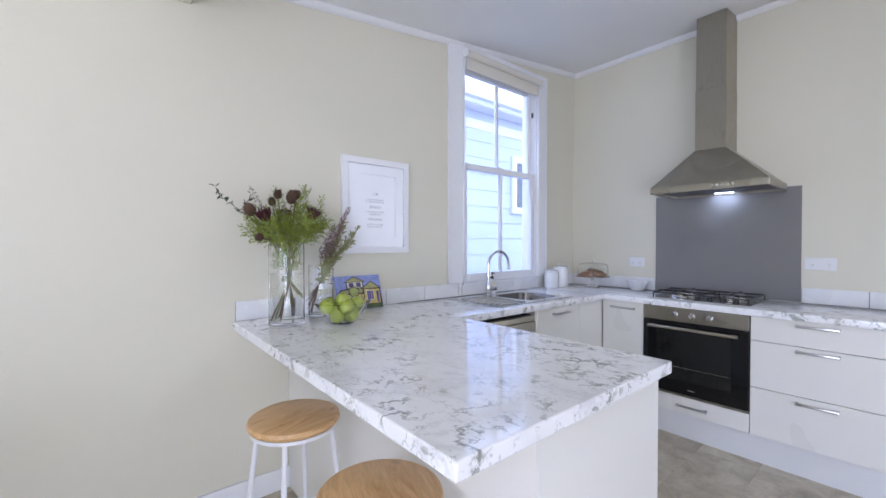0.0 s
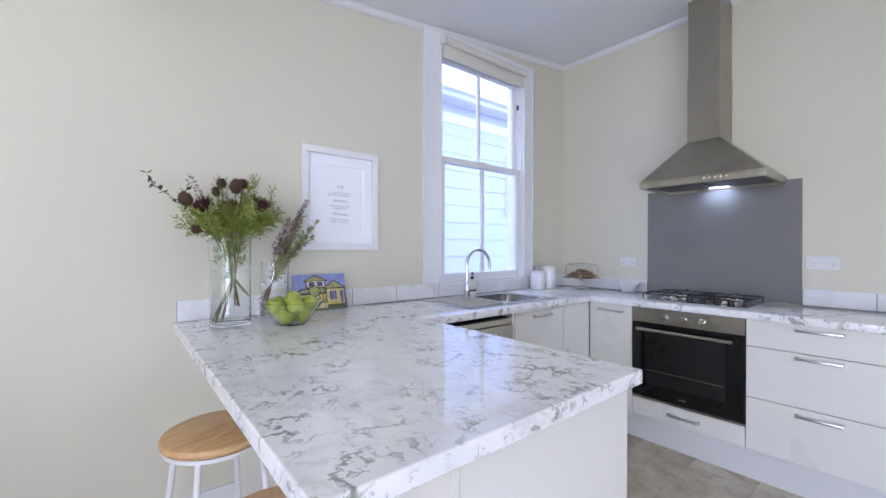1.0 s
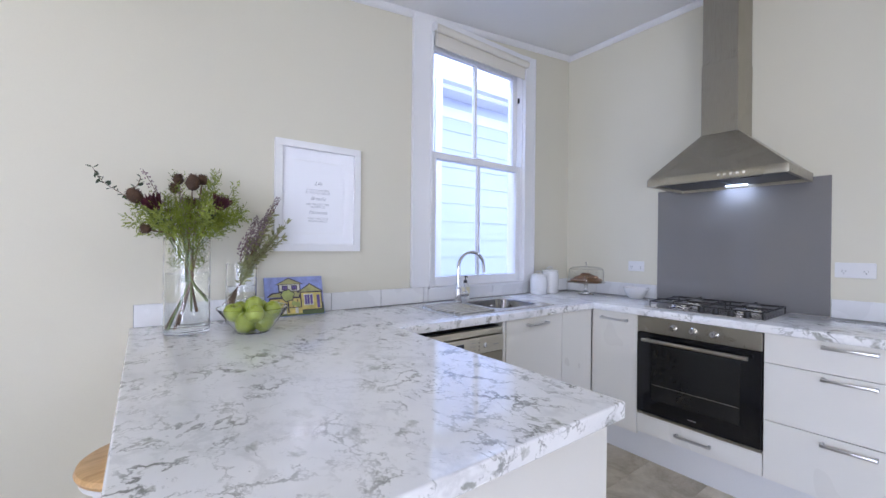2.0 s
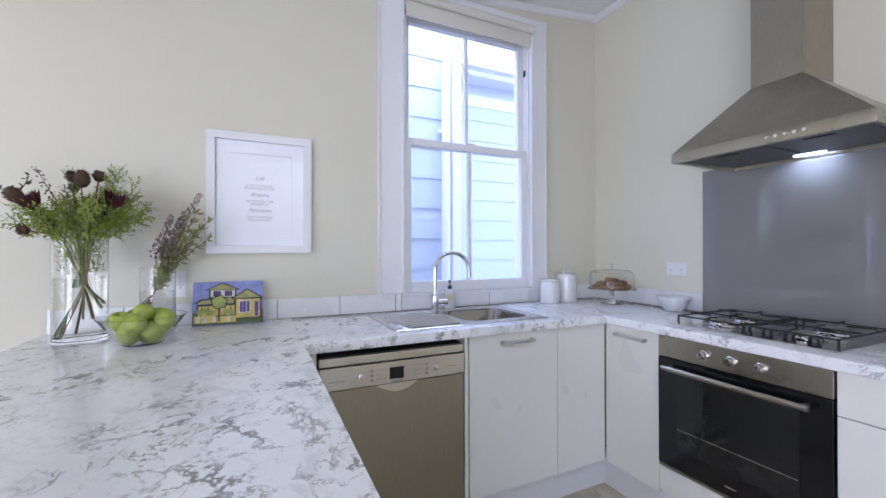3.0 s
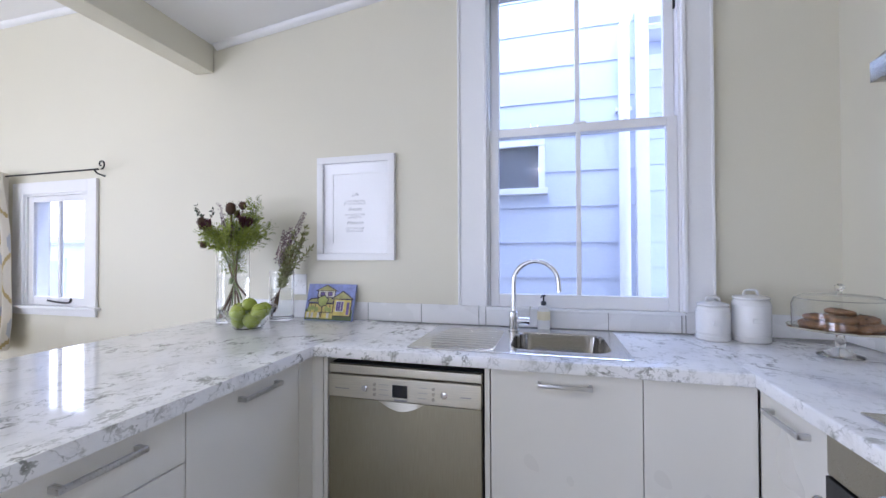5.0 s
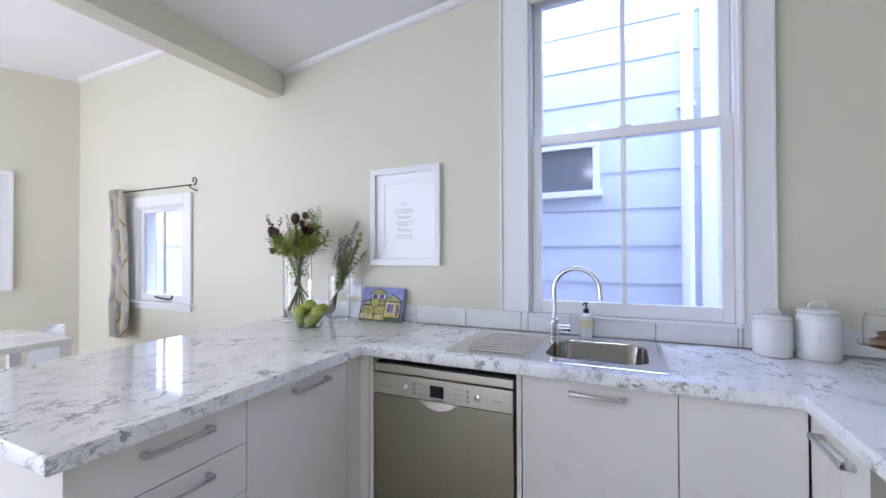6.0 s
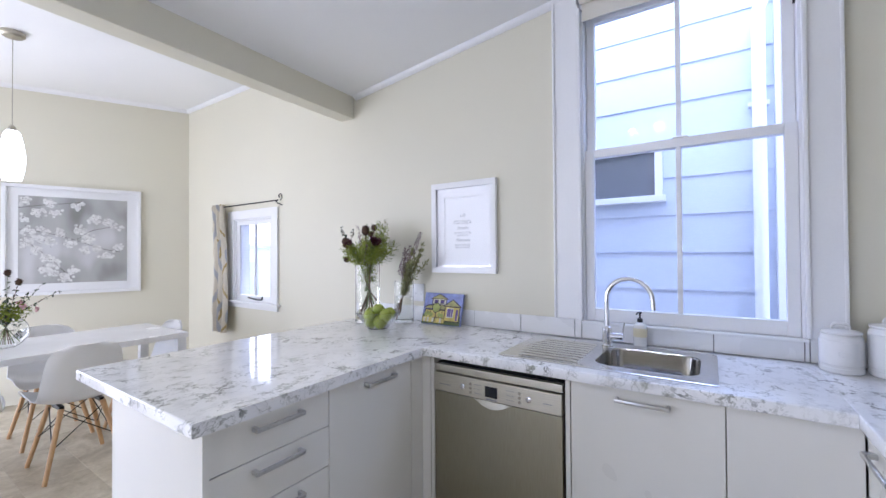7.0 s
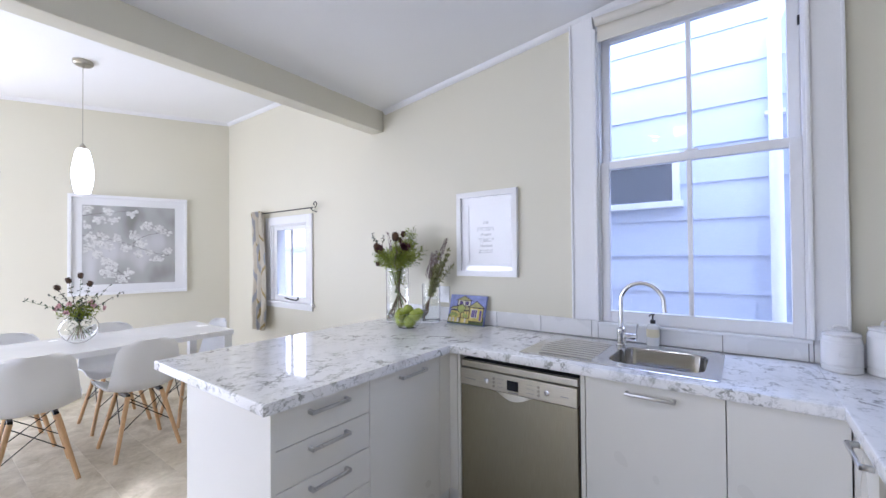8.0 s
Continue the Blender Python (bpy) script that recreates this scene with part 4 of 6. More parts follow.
sf = thing("ceiling_spotlight", (2.48, 0.34, kz(2.48)), "white twin spotlight bar on the kitchen ceiling", "spotlight")
part("bar", box(2.30, 2.66, 0.315, 0.365, 2.685, 2.692, 0.003), M_WHITEMET, sf)
for at_, to_ in SPOTS:
    d_ = (Vector(to_) - Vector(at_)).normalized()
    m_ = Matrix.Translation(Vector(at_) - d_ * 0.012) @ (-d_).to_track_quat("Z", "Y").to_matrix().to_4x4()
    hd_ = part("spot_head", turned(lathe([(0.068, -0.02), (0.072, -0.02), (0.072, 0.03), (0.045, 0.06), (0, 0.06), (0, 0.056), (0.043, 0.056), (0.068, 0.028), (0.068, -0.02)], seg=28), m_), M_WHITEMET, sf)
    part("stem", tube([Vector(at_) - d_ * 0.06, (at_[0], at_[1], 2.687)], 0.006, 8), M_WHITEMET, hd_)
part("rose", lathe([(0, 0), (0.04, 0), (0.045, 0.01), (0.045, kz(2.40) - 2.694), (0, kz(2.40) - 2.694)], (2.48, 0.34, 2.693), 28), M_WHITEMET, sf)

dw = thing("dishwasher", (2.23, 2.35, 0), "stainless steel dishwasher under the worktop", "dishwasher")
DX0, DX1 = 1.934, 2.529
part("body", box(DX0, DX1, 2.115, 2.64, 0.05, 0.835), M_SHADOW, dw)
part("top_strip", box(DX0, DX1, 2.088, 2.114, 0.800, 0.832, 0.003), M_PANEL, dw, "pale steel top edge")
cp = part("control_panel", box(DX0, DX1, 2.078, 2.114, 0.712, 0.796, 0.004), M_PANEL, dw, "satin steel control panel")
dd = part("door", box(DX0, DX1, 2.084, 2.114, 0.115, 0.7095, 0.004), M_DW, dw, "brushed steel door")
b = bmesh.new()
N = 20
up = [b.verts.new((2.232 - 0.092 + 0.184 * i / N, 2.079, 0.7110)) for i in range(N + 1)]
dn = [b.verts.new((2.232 - 0.092 + 0.184 * i / N, 2.083 - 0.010 * math.sin(math.pi * i / N), 0.7105 - 0.030 * math.sin(math.pi * i / N))) for i in range(N + 1)]
for i in range(N):
    b.faces.new((up[i], up[i + 1], dn[i + 1], dn[i]))
part("grip", b, M_PANEL, cp, "curved bright handle grip")
part("display", box(2.199, 2.257, 2.0765, 2.0785, 0.728, 0.774, 0.0008), M_DISPLAY, cp, "dark digital display")
for xx in (2.128, 2.356):
    for i in range(3):
        part("button", turned(lathe([(0, 0), (0.0062, 0), (0.0062, 0.003), (0, 0.0032)], seg=14), Matrix.Translation((xx, 2.0785, 0.733 + 0.0185 * i)) @ Matrix.Rotation(radians(90), 4, "X")), M_STEELV, cp)
for xx in (2.088, 2.396):
    part("button", turned(lathe([(0, 0), (0.0125, 0), (0.0125, 0.003), (0.010, 0.0045), (0, 0.0045)], seg=22), Matrix.Translation((xx, 2.0785, 0.752)) @ Matrix.Rotation(radians(90), 4, "X")), M_CHROME, cp)
for xx in (2.146, 2.297):
    for i in range(3):
        part("legend", box(xx, xx + 0.036, 2.0774, 2.0784, 0.7335 + 0.0185 * i, 0.7350 + 0.0185 * i), M_INK, cp)
part("legend", box(1.965, 2.025, 2.0774, 2.0784, 0.744, 0.747), M_INK, cp)
part("legend", box(2.455, 2.492, 2.0774, 2.0784, 0.748, 0.751), M_INK, cp)
part("badge", box(2.205, 2.255, 2.0774, 2.0784, 0.716, 0.722), M_INK, cp, "plain bar mark")
part("plinth", box(DX0, DX1, 2.14, 2.155, 0.0, 0.11), M_BLACK, dw)

# ---------------------------------------------------------------- stools
def stool(base, spin, label):
    s = thing("bar_stool", (0, 0, 0), label, "stool", "bar stools")
    part("seat", lathe([(0, 0.625), (0.145, 0.625), (0.156, 0.630), (0.160, 0.640), (0.156, 0.651), (0.148, 0.655), (0, 0.656)], seg=56), M_STOOL, s, "round honey-coloured wooden seat")
    part("seat_ring", lathe([(0.135, 0.612), (0.150, 0.612), (0.150, 0.624), (0.135, 0.624), (0.135, 0.612)], seg=48), M_WHITEMET, s)
    for i in range(4):
        a = math.pi / 4 + i * math.pi / 2
        part("leg", tube([(0.128 * math.cos(a), 0.128 * math.sin(a), 0.616), (0.20 * math.cos(a), 0.20 * math.sin(a), 0.002)], 0.0095, 12), M_WHITEMET, s, "white powder-coated steel leg")
    part("foot_ring", lathe([(0.166 + 0.007 * math.cos(k * math.pi / 4), 0.24 + 0.007 * math.sin(k * math.pi / 4)) for k in range(9)], seg=40), M_WHITEMET, s)
    s.matrix_basis = pose(*base, 0, 0, spin)
    return s


_s = stool((1.015, 2.005, 0), 12, "bar stool with round wooden seat, white steel legs")
_t = copy_thing(_s, pose(1.020, 1.415, 0, 0, 0, 70))
tagged(_t, "bar stool with knotty wooden seat and white steel legs")

# ---------------------------------------------------------------- dining area
tb = thing("dining_table", (-0.67, 1.17, 0), "long white lacquered dining table", "table")
part("tabletop", box(-1.115, -0.350, 0.365, 2.040, 0.712, 0.752, 0.003), M_TABLE, tb)
for xx in (-1.105, -0.420):
    for yy in (0.375, 1.970):
        part("leg", box(xx, xx + 0.06, yy, yy + 0.06, 0.0, 0.711, 0.003), M_TABLE, tb)


def chair(label):
    """A moulded shell chair that faces -x, on splayed beech legs with crossed wires."""
    c = thing("dining_chair", (0, 0, 0), label, "chair", "dining chairs")
    b = bmesh.new()
    nu, nv = 26, 34
    line = curve_pts([(-0.215, 0.425), (-0.19, 0.447), (-0.10, 0.440), (0.02, 0.425), (0.12, 0.432), (0.175, 0.485), (0.205, 0.595), (0.232, 0.71), (0.252, 0.800)], nv * 3)
    line = [line[round(i * (len(line) - 1) / nv)] for i in range(nv + 1)]
    rows = []
    for j, p in enumerate(line):
        v = j / nv
        seat = max(0.0, 1 - v / 0.52)
        half = 0.218 + 0.018 * math.sin(math.pi * min(1, v / 0.5)) - 0.052 * max(0, (v - 0.5) / 0.5) ** 1.5
        if v < 0.12:
            half *= 0.80 + 0.20 * math.sqrt(1 - (1 - v / 0.12) ** 2)
        if v > 0.84:
            half *= math.sqrt(max(0.0, 1 - ((v - 0.84) / 0.16) ** 2.8)) * 0.48 + 0.52
        row = []
        for i in range(nu + 1):
            u = 2 * i / nu - 1
            rise = abs(u) ** 2.6
            lift = 0.060 * rise * math.sin(math.pi * min(1.0, v / 0.62)) ** 0.8 if v < 0.62 else 0.0
            fwd = -0.055 * rise * min(1.0, max(0.0, (v - 0.30) / 0.25)) * (1 - 0.5 * max(0, v - 0.6))
            row.append(b.verts.new((p[0] + fwd, u * half, p[1] + lift)))
        rows.append(row)
    for j in range(nv):
        for i in range(nu):
            b.faces.new((rows[j][i], rows[j][i + 1], rows[j + 1][i + 1], rows[j + 1][i]))
    bmesh.ops.recalc_face_normals(b, faces=b.faces)
    r = bmesh.ops.solidify(b, geom=list(b.faces), thickness=0.007)
    part("shell", b, M_CHAIR, c, "white moulded plastic shell")
    part("mount", box(-0.12, 0.12, -0.11, -0.085, 0.395, 0.420, 0.003), M_WIRE, c)
    part("mount", box(-0.12, 0.12, 0.085, 0.11, 0.395, 0.420, 0.003), M_WIRE, c)
    tops, feet = {}, {}
    for sx in (-1, 1):
        for sy in (-1, 1):
            t, f = Vector((sx * 0.115 - 0.0, sy * 0.10, 0.405)), Vector((sx * 0.195, sy * 0.19, 0.002))
            tops[sx, sy], feet[sx, sy] = t, f
            b = tube([f, f.lerp(t, 0.5), t], 0.0125, 12, taper=1.25)
            lg = part("leg", b, M_BEECH, c, "turned beech leg")
            part("bolt", lathe([(0, 0), (0.006, 0), (0.006, 0.018), (0, 0.018)], tuple(f.lerp(t, 0.56) + Vector((0, sy * 0.010, -0.009))), 10), M_CHROME, lg)
    for sy in (-1, 1):
        for a, k in ((-1, 1), (1, -1)):
            part("wire", tube([tops[a, sy].lerp(feet[a, sy], 0.06), tops[k, sy].lerp(feet[k, sy], 0.55)], 0.0032, 6), M_WIRE, c, "black steel brace")
    for sx in (-1, 1):
        for a, k in ((-1, 1), (1, -1)):
            part("wire", tube([tops[sx, a].lerp(feet[sx, a], 0.06), tops[sx, k].lerp(feet[sx, k], 0.55)], 0.0032, 6), M_WIRE, c, "black steel brace")
    return c


ch = chair("white moulded shell chair with beech legs at the table")
ch.matrix_basis = pose(-0.426, 1.402, 0)
copy_thing(ch, pose(-0.425, 0.853, 0, 0, 0, -4))
copy_thing(ch, pose(-1.11, 1.430, 0, 0, 0, 180))
copy_thing(ch, pose(-0.718, 1.880, 0, 0, 0, 90))
copy_thing(ch, pose(-1.11, 0.84, 0, 0, 0, 182))

pd = thing("pendant_lamp", (-0.995, 1.200, 1.867), "lit white opal glass pendant lamp on a thin cord", "pendant lamp")
part("shade", lathe([(0.018, 0.345), (0.030, 0.343), (0.040, 0.33), (0.056, 0.26), (0.066, 0.18), (0.066, 0.12), (0.058, 0.05), (0.046, 0.0), (0.040, 0.004), (0.052, 0.05), (0.060, 0.12), (0.060, 0.18), (0.050, 0.26), (0.034, 0.33), (0.018, 0.338)], (-0.995, 1.200, 1.867), 36), M_SHADE, pd, "glowing opal glass shade")
part("cap", lathe([(0, 0), (0.02, 0), (0.018, 0.03), (0.006, 0.045), (0, 0.045)], (-0.995, 1.200, 2.206), 20), M_STEEL, pd)
part("cord", tube([(-0.995, 1.200, 2.25), (-0.995, 1.200, dining_z(1.2) - 0.02)], 0.0022, 6), M_STEEL, pd)
part("ceiling_rose", lathe([(0.0, 0), (0.050, 0.0), (0.064, 0.012), (0.066, 0.033), (0, 0.033)], (-0.995, 1.200, dining_z(1.2) - 0.0345), 32), M_STEEL, pd, "brushed steel ceiling rose")

# artwork, in the plane of the west wall: local x along the wall to the north, z up
art = thing("framed_print", (0, 0, 0), "large white framed print of pale blossom on grey", "picture")
AW, AZ0, AZ1 = 0.997, 0.981, 2.006
m_grey, _nt, _p = nodes_of("blurred_grey_print")
_v = tex_coord(_nt, (1.4, 1, 0.7))
_nt.links.new(ramp(_nt, tex_noise(_nt, _v, 2.6, 2.0, 0.4), [(0.32, (0.22, 0.22, 0.20)), (0.52, (0.42, 0.42, 0.41)), (0.70, (0.60, 0.60, 0.61))], "EASE"), _p.inputs["Base Color"])
_p.inputs["Roughness"].default_value = 0.25
M_PETAL = plain("printed_white_petal", (0.72, 0.72, 0.70), 0.3, big=34, fine=150, var=0.20, relief=0.0)
M_TWIG = plain("printed_twig", (0.10, 0.085, 0.075), 0.4, var=0.1)
for a in ((0, AW, AZ0, AZ0 + 0.03), (0, AW, AZ1 - 0.03, AZ1)):
    part("moulding", box(a[0], a[1], -0.035, -0.002, a[2], a[3], 0.003), M_TRIM, art)
for a in ((0, 0.03), (AW - 0.03, AW)):
    part("moulding", box(a[0], a[1], -0.034, -0.002, AZ0 + 0.03, AZ1 - 0.03, 0.003), M_TRIM, art)
part("mat", box(0.03, AW - 0.03, -0.010, -0.003, AZ0 + 0.03, AZ1 - 0.03), M_PAPER, art, "white picture mat")
part("print", box(0.105, AW - 0.115, -0.0125, -0.0105, AZ0 + 0.108, AZ1 - 0.105), m_grey, art, "grey blurred photograph", smooth=False)
rng = random.Random(7)
PX0, PX1, PZ0, PZ1 = 0.105, AW - 0.115, AZ0 + 0.108, AZ1 - 0.105
twigs = [[(0.0, 0.86), (0.20, 0.90), (0.55, 0.95)], [(0.0, 0.62), (0.25, 0.58), (0.50, 0.50), (0.75, 0.40), (0.93, 0.36)], [(0.02, 0.52), (0.20, 0.36), (0.34, 0.20), (0.46, 0.06)], [(0.50, 0.50), (0.66, 0.62), (0.90, 0.68)]]
clumps = [(0.06, 0.95, 10), (0.25, 0.92, 10), (0.18, 0.82, 9), (0.33, 0.83, 7), (0.52, 0.92, 9), (0.04, 0.74, 7), (0.08, 0.60, 9), (0.20, 0.61, 8), (0.36, 0.58, 9), (0.17, 0.52, 8), (0.06, 0.47, 14), (0.27, 0.49, 6), (0.45, 0.46, 12), (0.54, 0.62, 14), (0.62, 0.52, 14), (0.67, 0.76, 14), (0.80, 0.72, 10), (0.90, 0.68, 5), (0.70, 0.40, 9), (0.81, 0.32, 7), (0.92, 0.40, 5), (0.58, 0.38, 7), (0.15, 0.38, 8), (0.24, 0.30, 14), (0.32, 0.22, 10), (0.30, 0.12, 10), (0.40, 0.06, 12), (0.48, 0.14, 10), (0.22, 0.16, 8)]


def on_print(u, v, y):
    return (PX0 + u * (PX1 - PX0), y, PZ0 + v * (PZ1 - PZ0))


for tw in twigs:
    part("twig", tube(curve_pts([on_print(u, v, -0.0127) for u, v in tw], 16), 0.0022, 4), M_TWIG, art)
for cu, cv, n in clumps:
    b = bmesh.new()
    for k in range(2 * n + 4):
        u = min(0.975, max(0.025, cu + rng.gauss(0, 0.027)))
        v = min(0.975, max(0.025, cv + rng.gauss(0, 0.023)))
        cx, _, cz = on_print(u, v, 0)
        rr, sp = rng.uniform(0.010, 0.017), rng.uniform(0, 6.28)
        yy = -0.0132 - 0.00007 * k
        for q in range(5):
            a = sp + q * 2 * math.pi / 5
            ring = [b.verts.new((cx + rr * 0.55 * math.cos(a) + rr * 0.5 * math.cos(t * math.pi / 4), yy - 0.00002 * q, cz + rr * 0.55 * math.sin(a) + rr * 0.5 * math.sin(t * math.pi / 4))) for t in range(8)]
            b.faces.new(ring)
    bl_ = part("blossom", b, M_PETAL, art, "white blossom cluster", smooth=False)
    b = bmesh.new()
    for k in range(max(4, n)):
        u, v = min(0.965, max(0.035, cu + rng.gauss(0, 0.026))), min(0.965, max(0.035, cv + rng.gauss(0, 0.026)))
        cx, _, cz = on_print(u, v, 0)
        b.faces.new([b.verts.new((cx + 0.0026 * math.cos(t * math.pi / 3), -0.0162, cz + 0.0026 * math.sin(t * math.pi / 3))) for t in range(6)])
    tagged(part("stamens", b, M_TWIG, bl_, smooth=False), kind="stuff")
art.matrix_basis = Matrix.Translation((XW, YN, 0)) @ Matrix.Rotation(radians(90 - WTURN), 4, "Z") @ Matrix.Translation((-1.420, 0, 0))

# ---------------------------------------------------------------- sink, tap, soap
def round_rect(x0, x1, y0, y1, r, n=12):
    pts = []
    for cx, cy, a0 in ((x1 - r, y1 - r, 0), (x0 + r, y1 - r, 90), (x0 + r, y0 + r, 180), (x1 - r, y0 + r, 270)):
        for k in range(n + 1):
            a = radians(a0 + 90 * k / n)
            pts.append((cx + r * math.cos(a), cy + r * math.sin(a)))
    return pts


def loft(loops, bm=None, cap=False):
    b = bm or bmesh.new()
    vs = [[b.verts.new(p) for p in lp] for lp in loops]
    n = len(vs[0])
    for a, c in zip(vs, vs[1:]):
        for i in range(n):
            b.faces.new((a[i], a[(i + 1) % n], c[(i + 1) % n], c[i]))
    if cap:
        b.faces.new(vs[-1])
    return b


sk = thing("kitchen_sink", (2.63, 2.37, TOP), "stainless steel sink with a ribbed drainer, set in the worktop", "sink")
SX0, SX1, SY0, SY1 = 2.235, 3.028, 2.125, 2.605


def ring_at(x0, x1, y0, y1, r, z):
    return [(x, y, z) for x, y in round_rect(x0, x1, y0, y1, r)]


bx0, bx1, by0, by1 = 2.612, 2.973, 2.197, 2.533
part("rim", loft([ring_at(SX0, SX1, SY0, SY1, 0.012, TOP + 0.0005), ring_at(SX0, SX1, SY0, SY1, 0.012, TOP + 0.0035), ring_at(SX0 + 0.004, SX1 - 0.004, SY0 + 0.004, SY1 - 0.004, 0.012, TOP + 0.0055),
                  ring_at(SX0 + 0.014, SX1 - 0.014, SY0 + 0.014, SY1 - 0.014, 0.012, TOP + 0.0035), ring_at(bx0, bx1, by0, by1, 0.07, TOP + 0.0030)]), M_SINK, sk)
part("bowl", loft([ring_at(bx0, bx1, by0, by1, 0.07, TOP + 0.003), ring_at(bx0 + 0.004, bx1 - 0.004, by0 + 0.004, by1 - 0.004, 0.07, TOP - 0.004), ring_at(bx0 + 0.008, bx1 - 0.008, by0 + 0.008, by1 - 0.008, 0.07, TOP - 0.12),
                   ring_at(bx0 + 0.02, bx1 - 0.02, by0 + 0.02, by1 - 0.02, 0.065, TOP - 0.155), ring_at(bx0 + 0.06, bx1 - 0.06, by0 + 0.06, by1 - 0.06, 0.05, TOP - 0.165)], cap=True), M_BOWL_SHADED, sk)
part("waste", lathe([(0.04, 0), (0.036, 0.004), (0.012, 0.001), (0, 0.001)], (2.79, 2.365, TOP - 0.164), 24), M_CHROME, sk)
for i in range(9):
    yy = 2.185 + 0.042 * i
    part("drainer_rib", tube([(2.275 + 0.010 * abs(i - 4), yy, TOP + 0.0022), (2.29 + 0.010 * abs(i - 4), yy, TOP + 0.0048), (2.54, yy, TOP + 0.0048), (2.56, yy, TOP + 0.0025)], 0.0058, 10), M_SINK, sk)

tp = thing("mixer_tap", (2.600, 2.550, TOP), "tall chrome gooseneck mixer tap", "tap")
tx, ty = 2.600, 2.550
part("base", lathe([(0, 0.004), (0.026, 0.004), (0.026, 0.008), (0.0215, 0.012), (0.0215, 0.088), (0.0135, 0.096), (0, 0.096)], (tx, ty, TOP), 28), M_CHROME, tp)
neck = [(tx, ty, TOP + 0.09), (tx, ty, TOP + 0.222)] + [(tx + 0.098 - 0.098 * math.cos(a), ty - 0.01 * (1 - math.cos(a)), TOP + 0.222 + 0.098 * math.sin(a)) for a in [k * math.pi / 18 for k in range(1, 18)]] + [(tx + 0.199, ty - 0.021, TOP + 0.185)]
part("spout", tube(neck, 0.0115, 16), M_CHROME, tp)
part("mixer_body", tube([(tx + 0.015, ty, TOP + 0.050), (tx + 0.072, ty - 0.004, TOP + 0.050)], 0.0165, 20), M_CHROME, tp)
part("lever", tube([(tx + 0.066, ty, TOP + 0.062), (tx + 0.070, ty + 0.02, TOP + 0.098), (tx + 0.072, ty + 0.028, TOP + 0.11)], 0.0042, 10), M_CHROME, tp)

sp = thing("soap_dispenser", (2.73, 2.635, TOP), "clear soap bottle with a black pump", "soap bottle")
part("bottle", lathe([(0, 0.001), (0.027, 0.001), (0.029, 0.006), (0.029, 0.088), (0.024, 0.102), (0.011, 0.110), (0.011, 0.118), (0, 0.118)], (2.73, 2.635, TOP), 28), M_SOAP, sp)
part("label", lathe([(0.0293, 0.045), (0.0296, 0.045), (0.0296, 0.085), (0.0293, 0.085)], (2.73, 2.635, TOP), 28), M_LABEL, sp, "cream paper label")
pm = part("pump", lathe([(0.0125, 0.112), (0.0125, 0.128), (0.006, 0.131), (0.004, 0.133), (0.004, 0.152), (0.009, 0.153), (0.009, 0.160), (0, 0.161)], (2.73, 2.635, TOP), 18), M_BLACK, sp, "black pump head")
part("nozzle", tube([(2.73, 2.635, TOP + 0.157), (2.722, 2.612, TOP + 0.157), (2.720, 2.604, TOP + 0.151)], 0.0038, 8), M_BLACK, pm)


# ---------------------------------------------------------------- things on the corner of the worktop
def canister(x, y, r, h, label):
    c = thing("canister", (x, y, TOP), label, "canister", "ceramic canisters")
    part("jar", lathe([(0, 0.001), (r - 0.004, 0.001), (r, 0.006), (r, 0.02), (r - 0.0015, 0.022), (r - 0.0015, 0.03), (r, 0.032), (r, h - 0.022), (r - 0.002, h - 0.02), (r - 0.002, h - 0.013), (r - 0.006, h - 0.004), (r - 0.010, h), (0, h)], (x, y, TOP), 40), M_CERAMIC, c)
    ld = part("lid", lathe([(r - 0.008, h + 0.0005), (r - 0.004, h + 0.003), (r - 0.004, h + 0.009), (r - 0.014, h + 0.013), (0.02, h + 0.018), (0, h + 0.018)], (x, y, TOP), 40), M_CERAMIC, c)
    part("lid_handle", tube(curve_pts([(x - 0.024, y + 0.004, TOP + h + 0.015), (x - 0.019, y + 0.003, TOP + h + 0.033), (x, y, TOP + h + 0.037), (x + 0.019, y - 0.003, TOP + h + 0.033), (x + 0.024, y - 0.004, TOP + h + 0.015)], 16), 0.0048, 8), M_CERAMIC, ld)
    part("emblem", box(x - 0.018, x + 0.012, y - r - 0.0012, y - r + 0.004, TOP + h * 0.48, TOP + h * 0.58, 0.001), M_CERAMIC, c)
    return c


canister(3.402, 2.572, 0.061, 0.138, "small white ceramic canister with a loop-handled lid")
canister(3.537, 2.575, 0.066, 0.168, "taller white ceramic canister with a loop-handled lid")

cs = thing("cake_stand", (3.715, 2.375, TOP), "glass cake stand with a clear dome over biscuits", "cake stand")
clear_shadow(part("stand", lathe([(0, 0.001), (0.062, 0.001), (0.060, 0.006), (0.030, 0.018), (0.012, 0.030), (0.016, 0.050), (0.010, 0.066), (0.018, 0.084), (0.10, 0.090), (0.140, 0.092), (0.142, 0.099), (0, 0.097)], (3.715, 2.375, TOP), 44), M_VASE, cs, "clear pressed glass stand"))
dm = clear_shadow(part("dome", lathe([(0.128, 0.100), (0.128, 0.175), (0.120, 0.196), (0.095, 0.209), (0.030, 0.214), (0, 0.214), (0, 0.2115), (0.030, 0.2115), (0.094, 0.2065), (0.1175, 0.194), (0.1255, 0.175), (0.1255, 0.100), (0.128, 0.100)], (3.715, 2.375, TOP), 48), M_VASE, cs, "clear glass dome"))
clear_shadow(part("dome_knob", lathe([(0, 0.214), (0.007, 0.215), (0.006, 0.224), (0.013, 0.232), (0.013, 0.240), (0.006, 0.247), (0, 0.248)], (3.715, 2.375, TOP), 20), M_VASE, dm))
rng = random.Random(11)


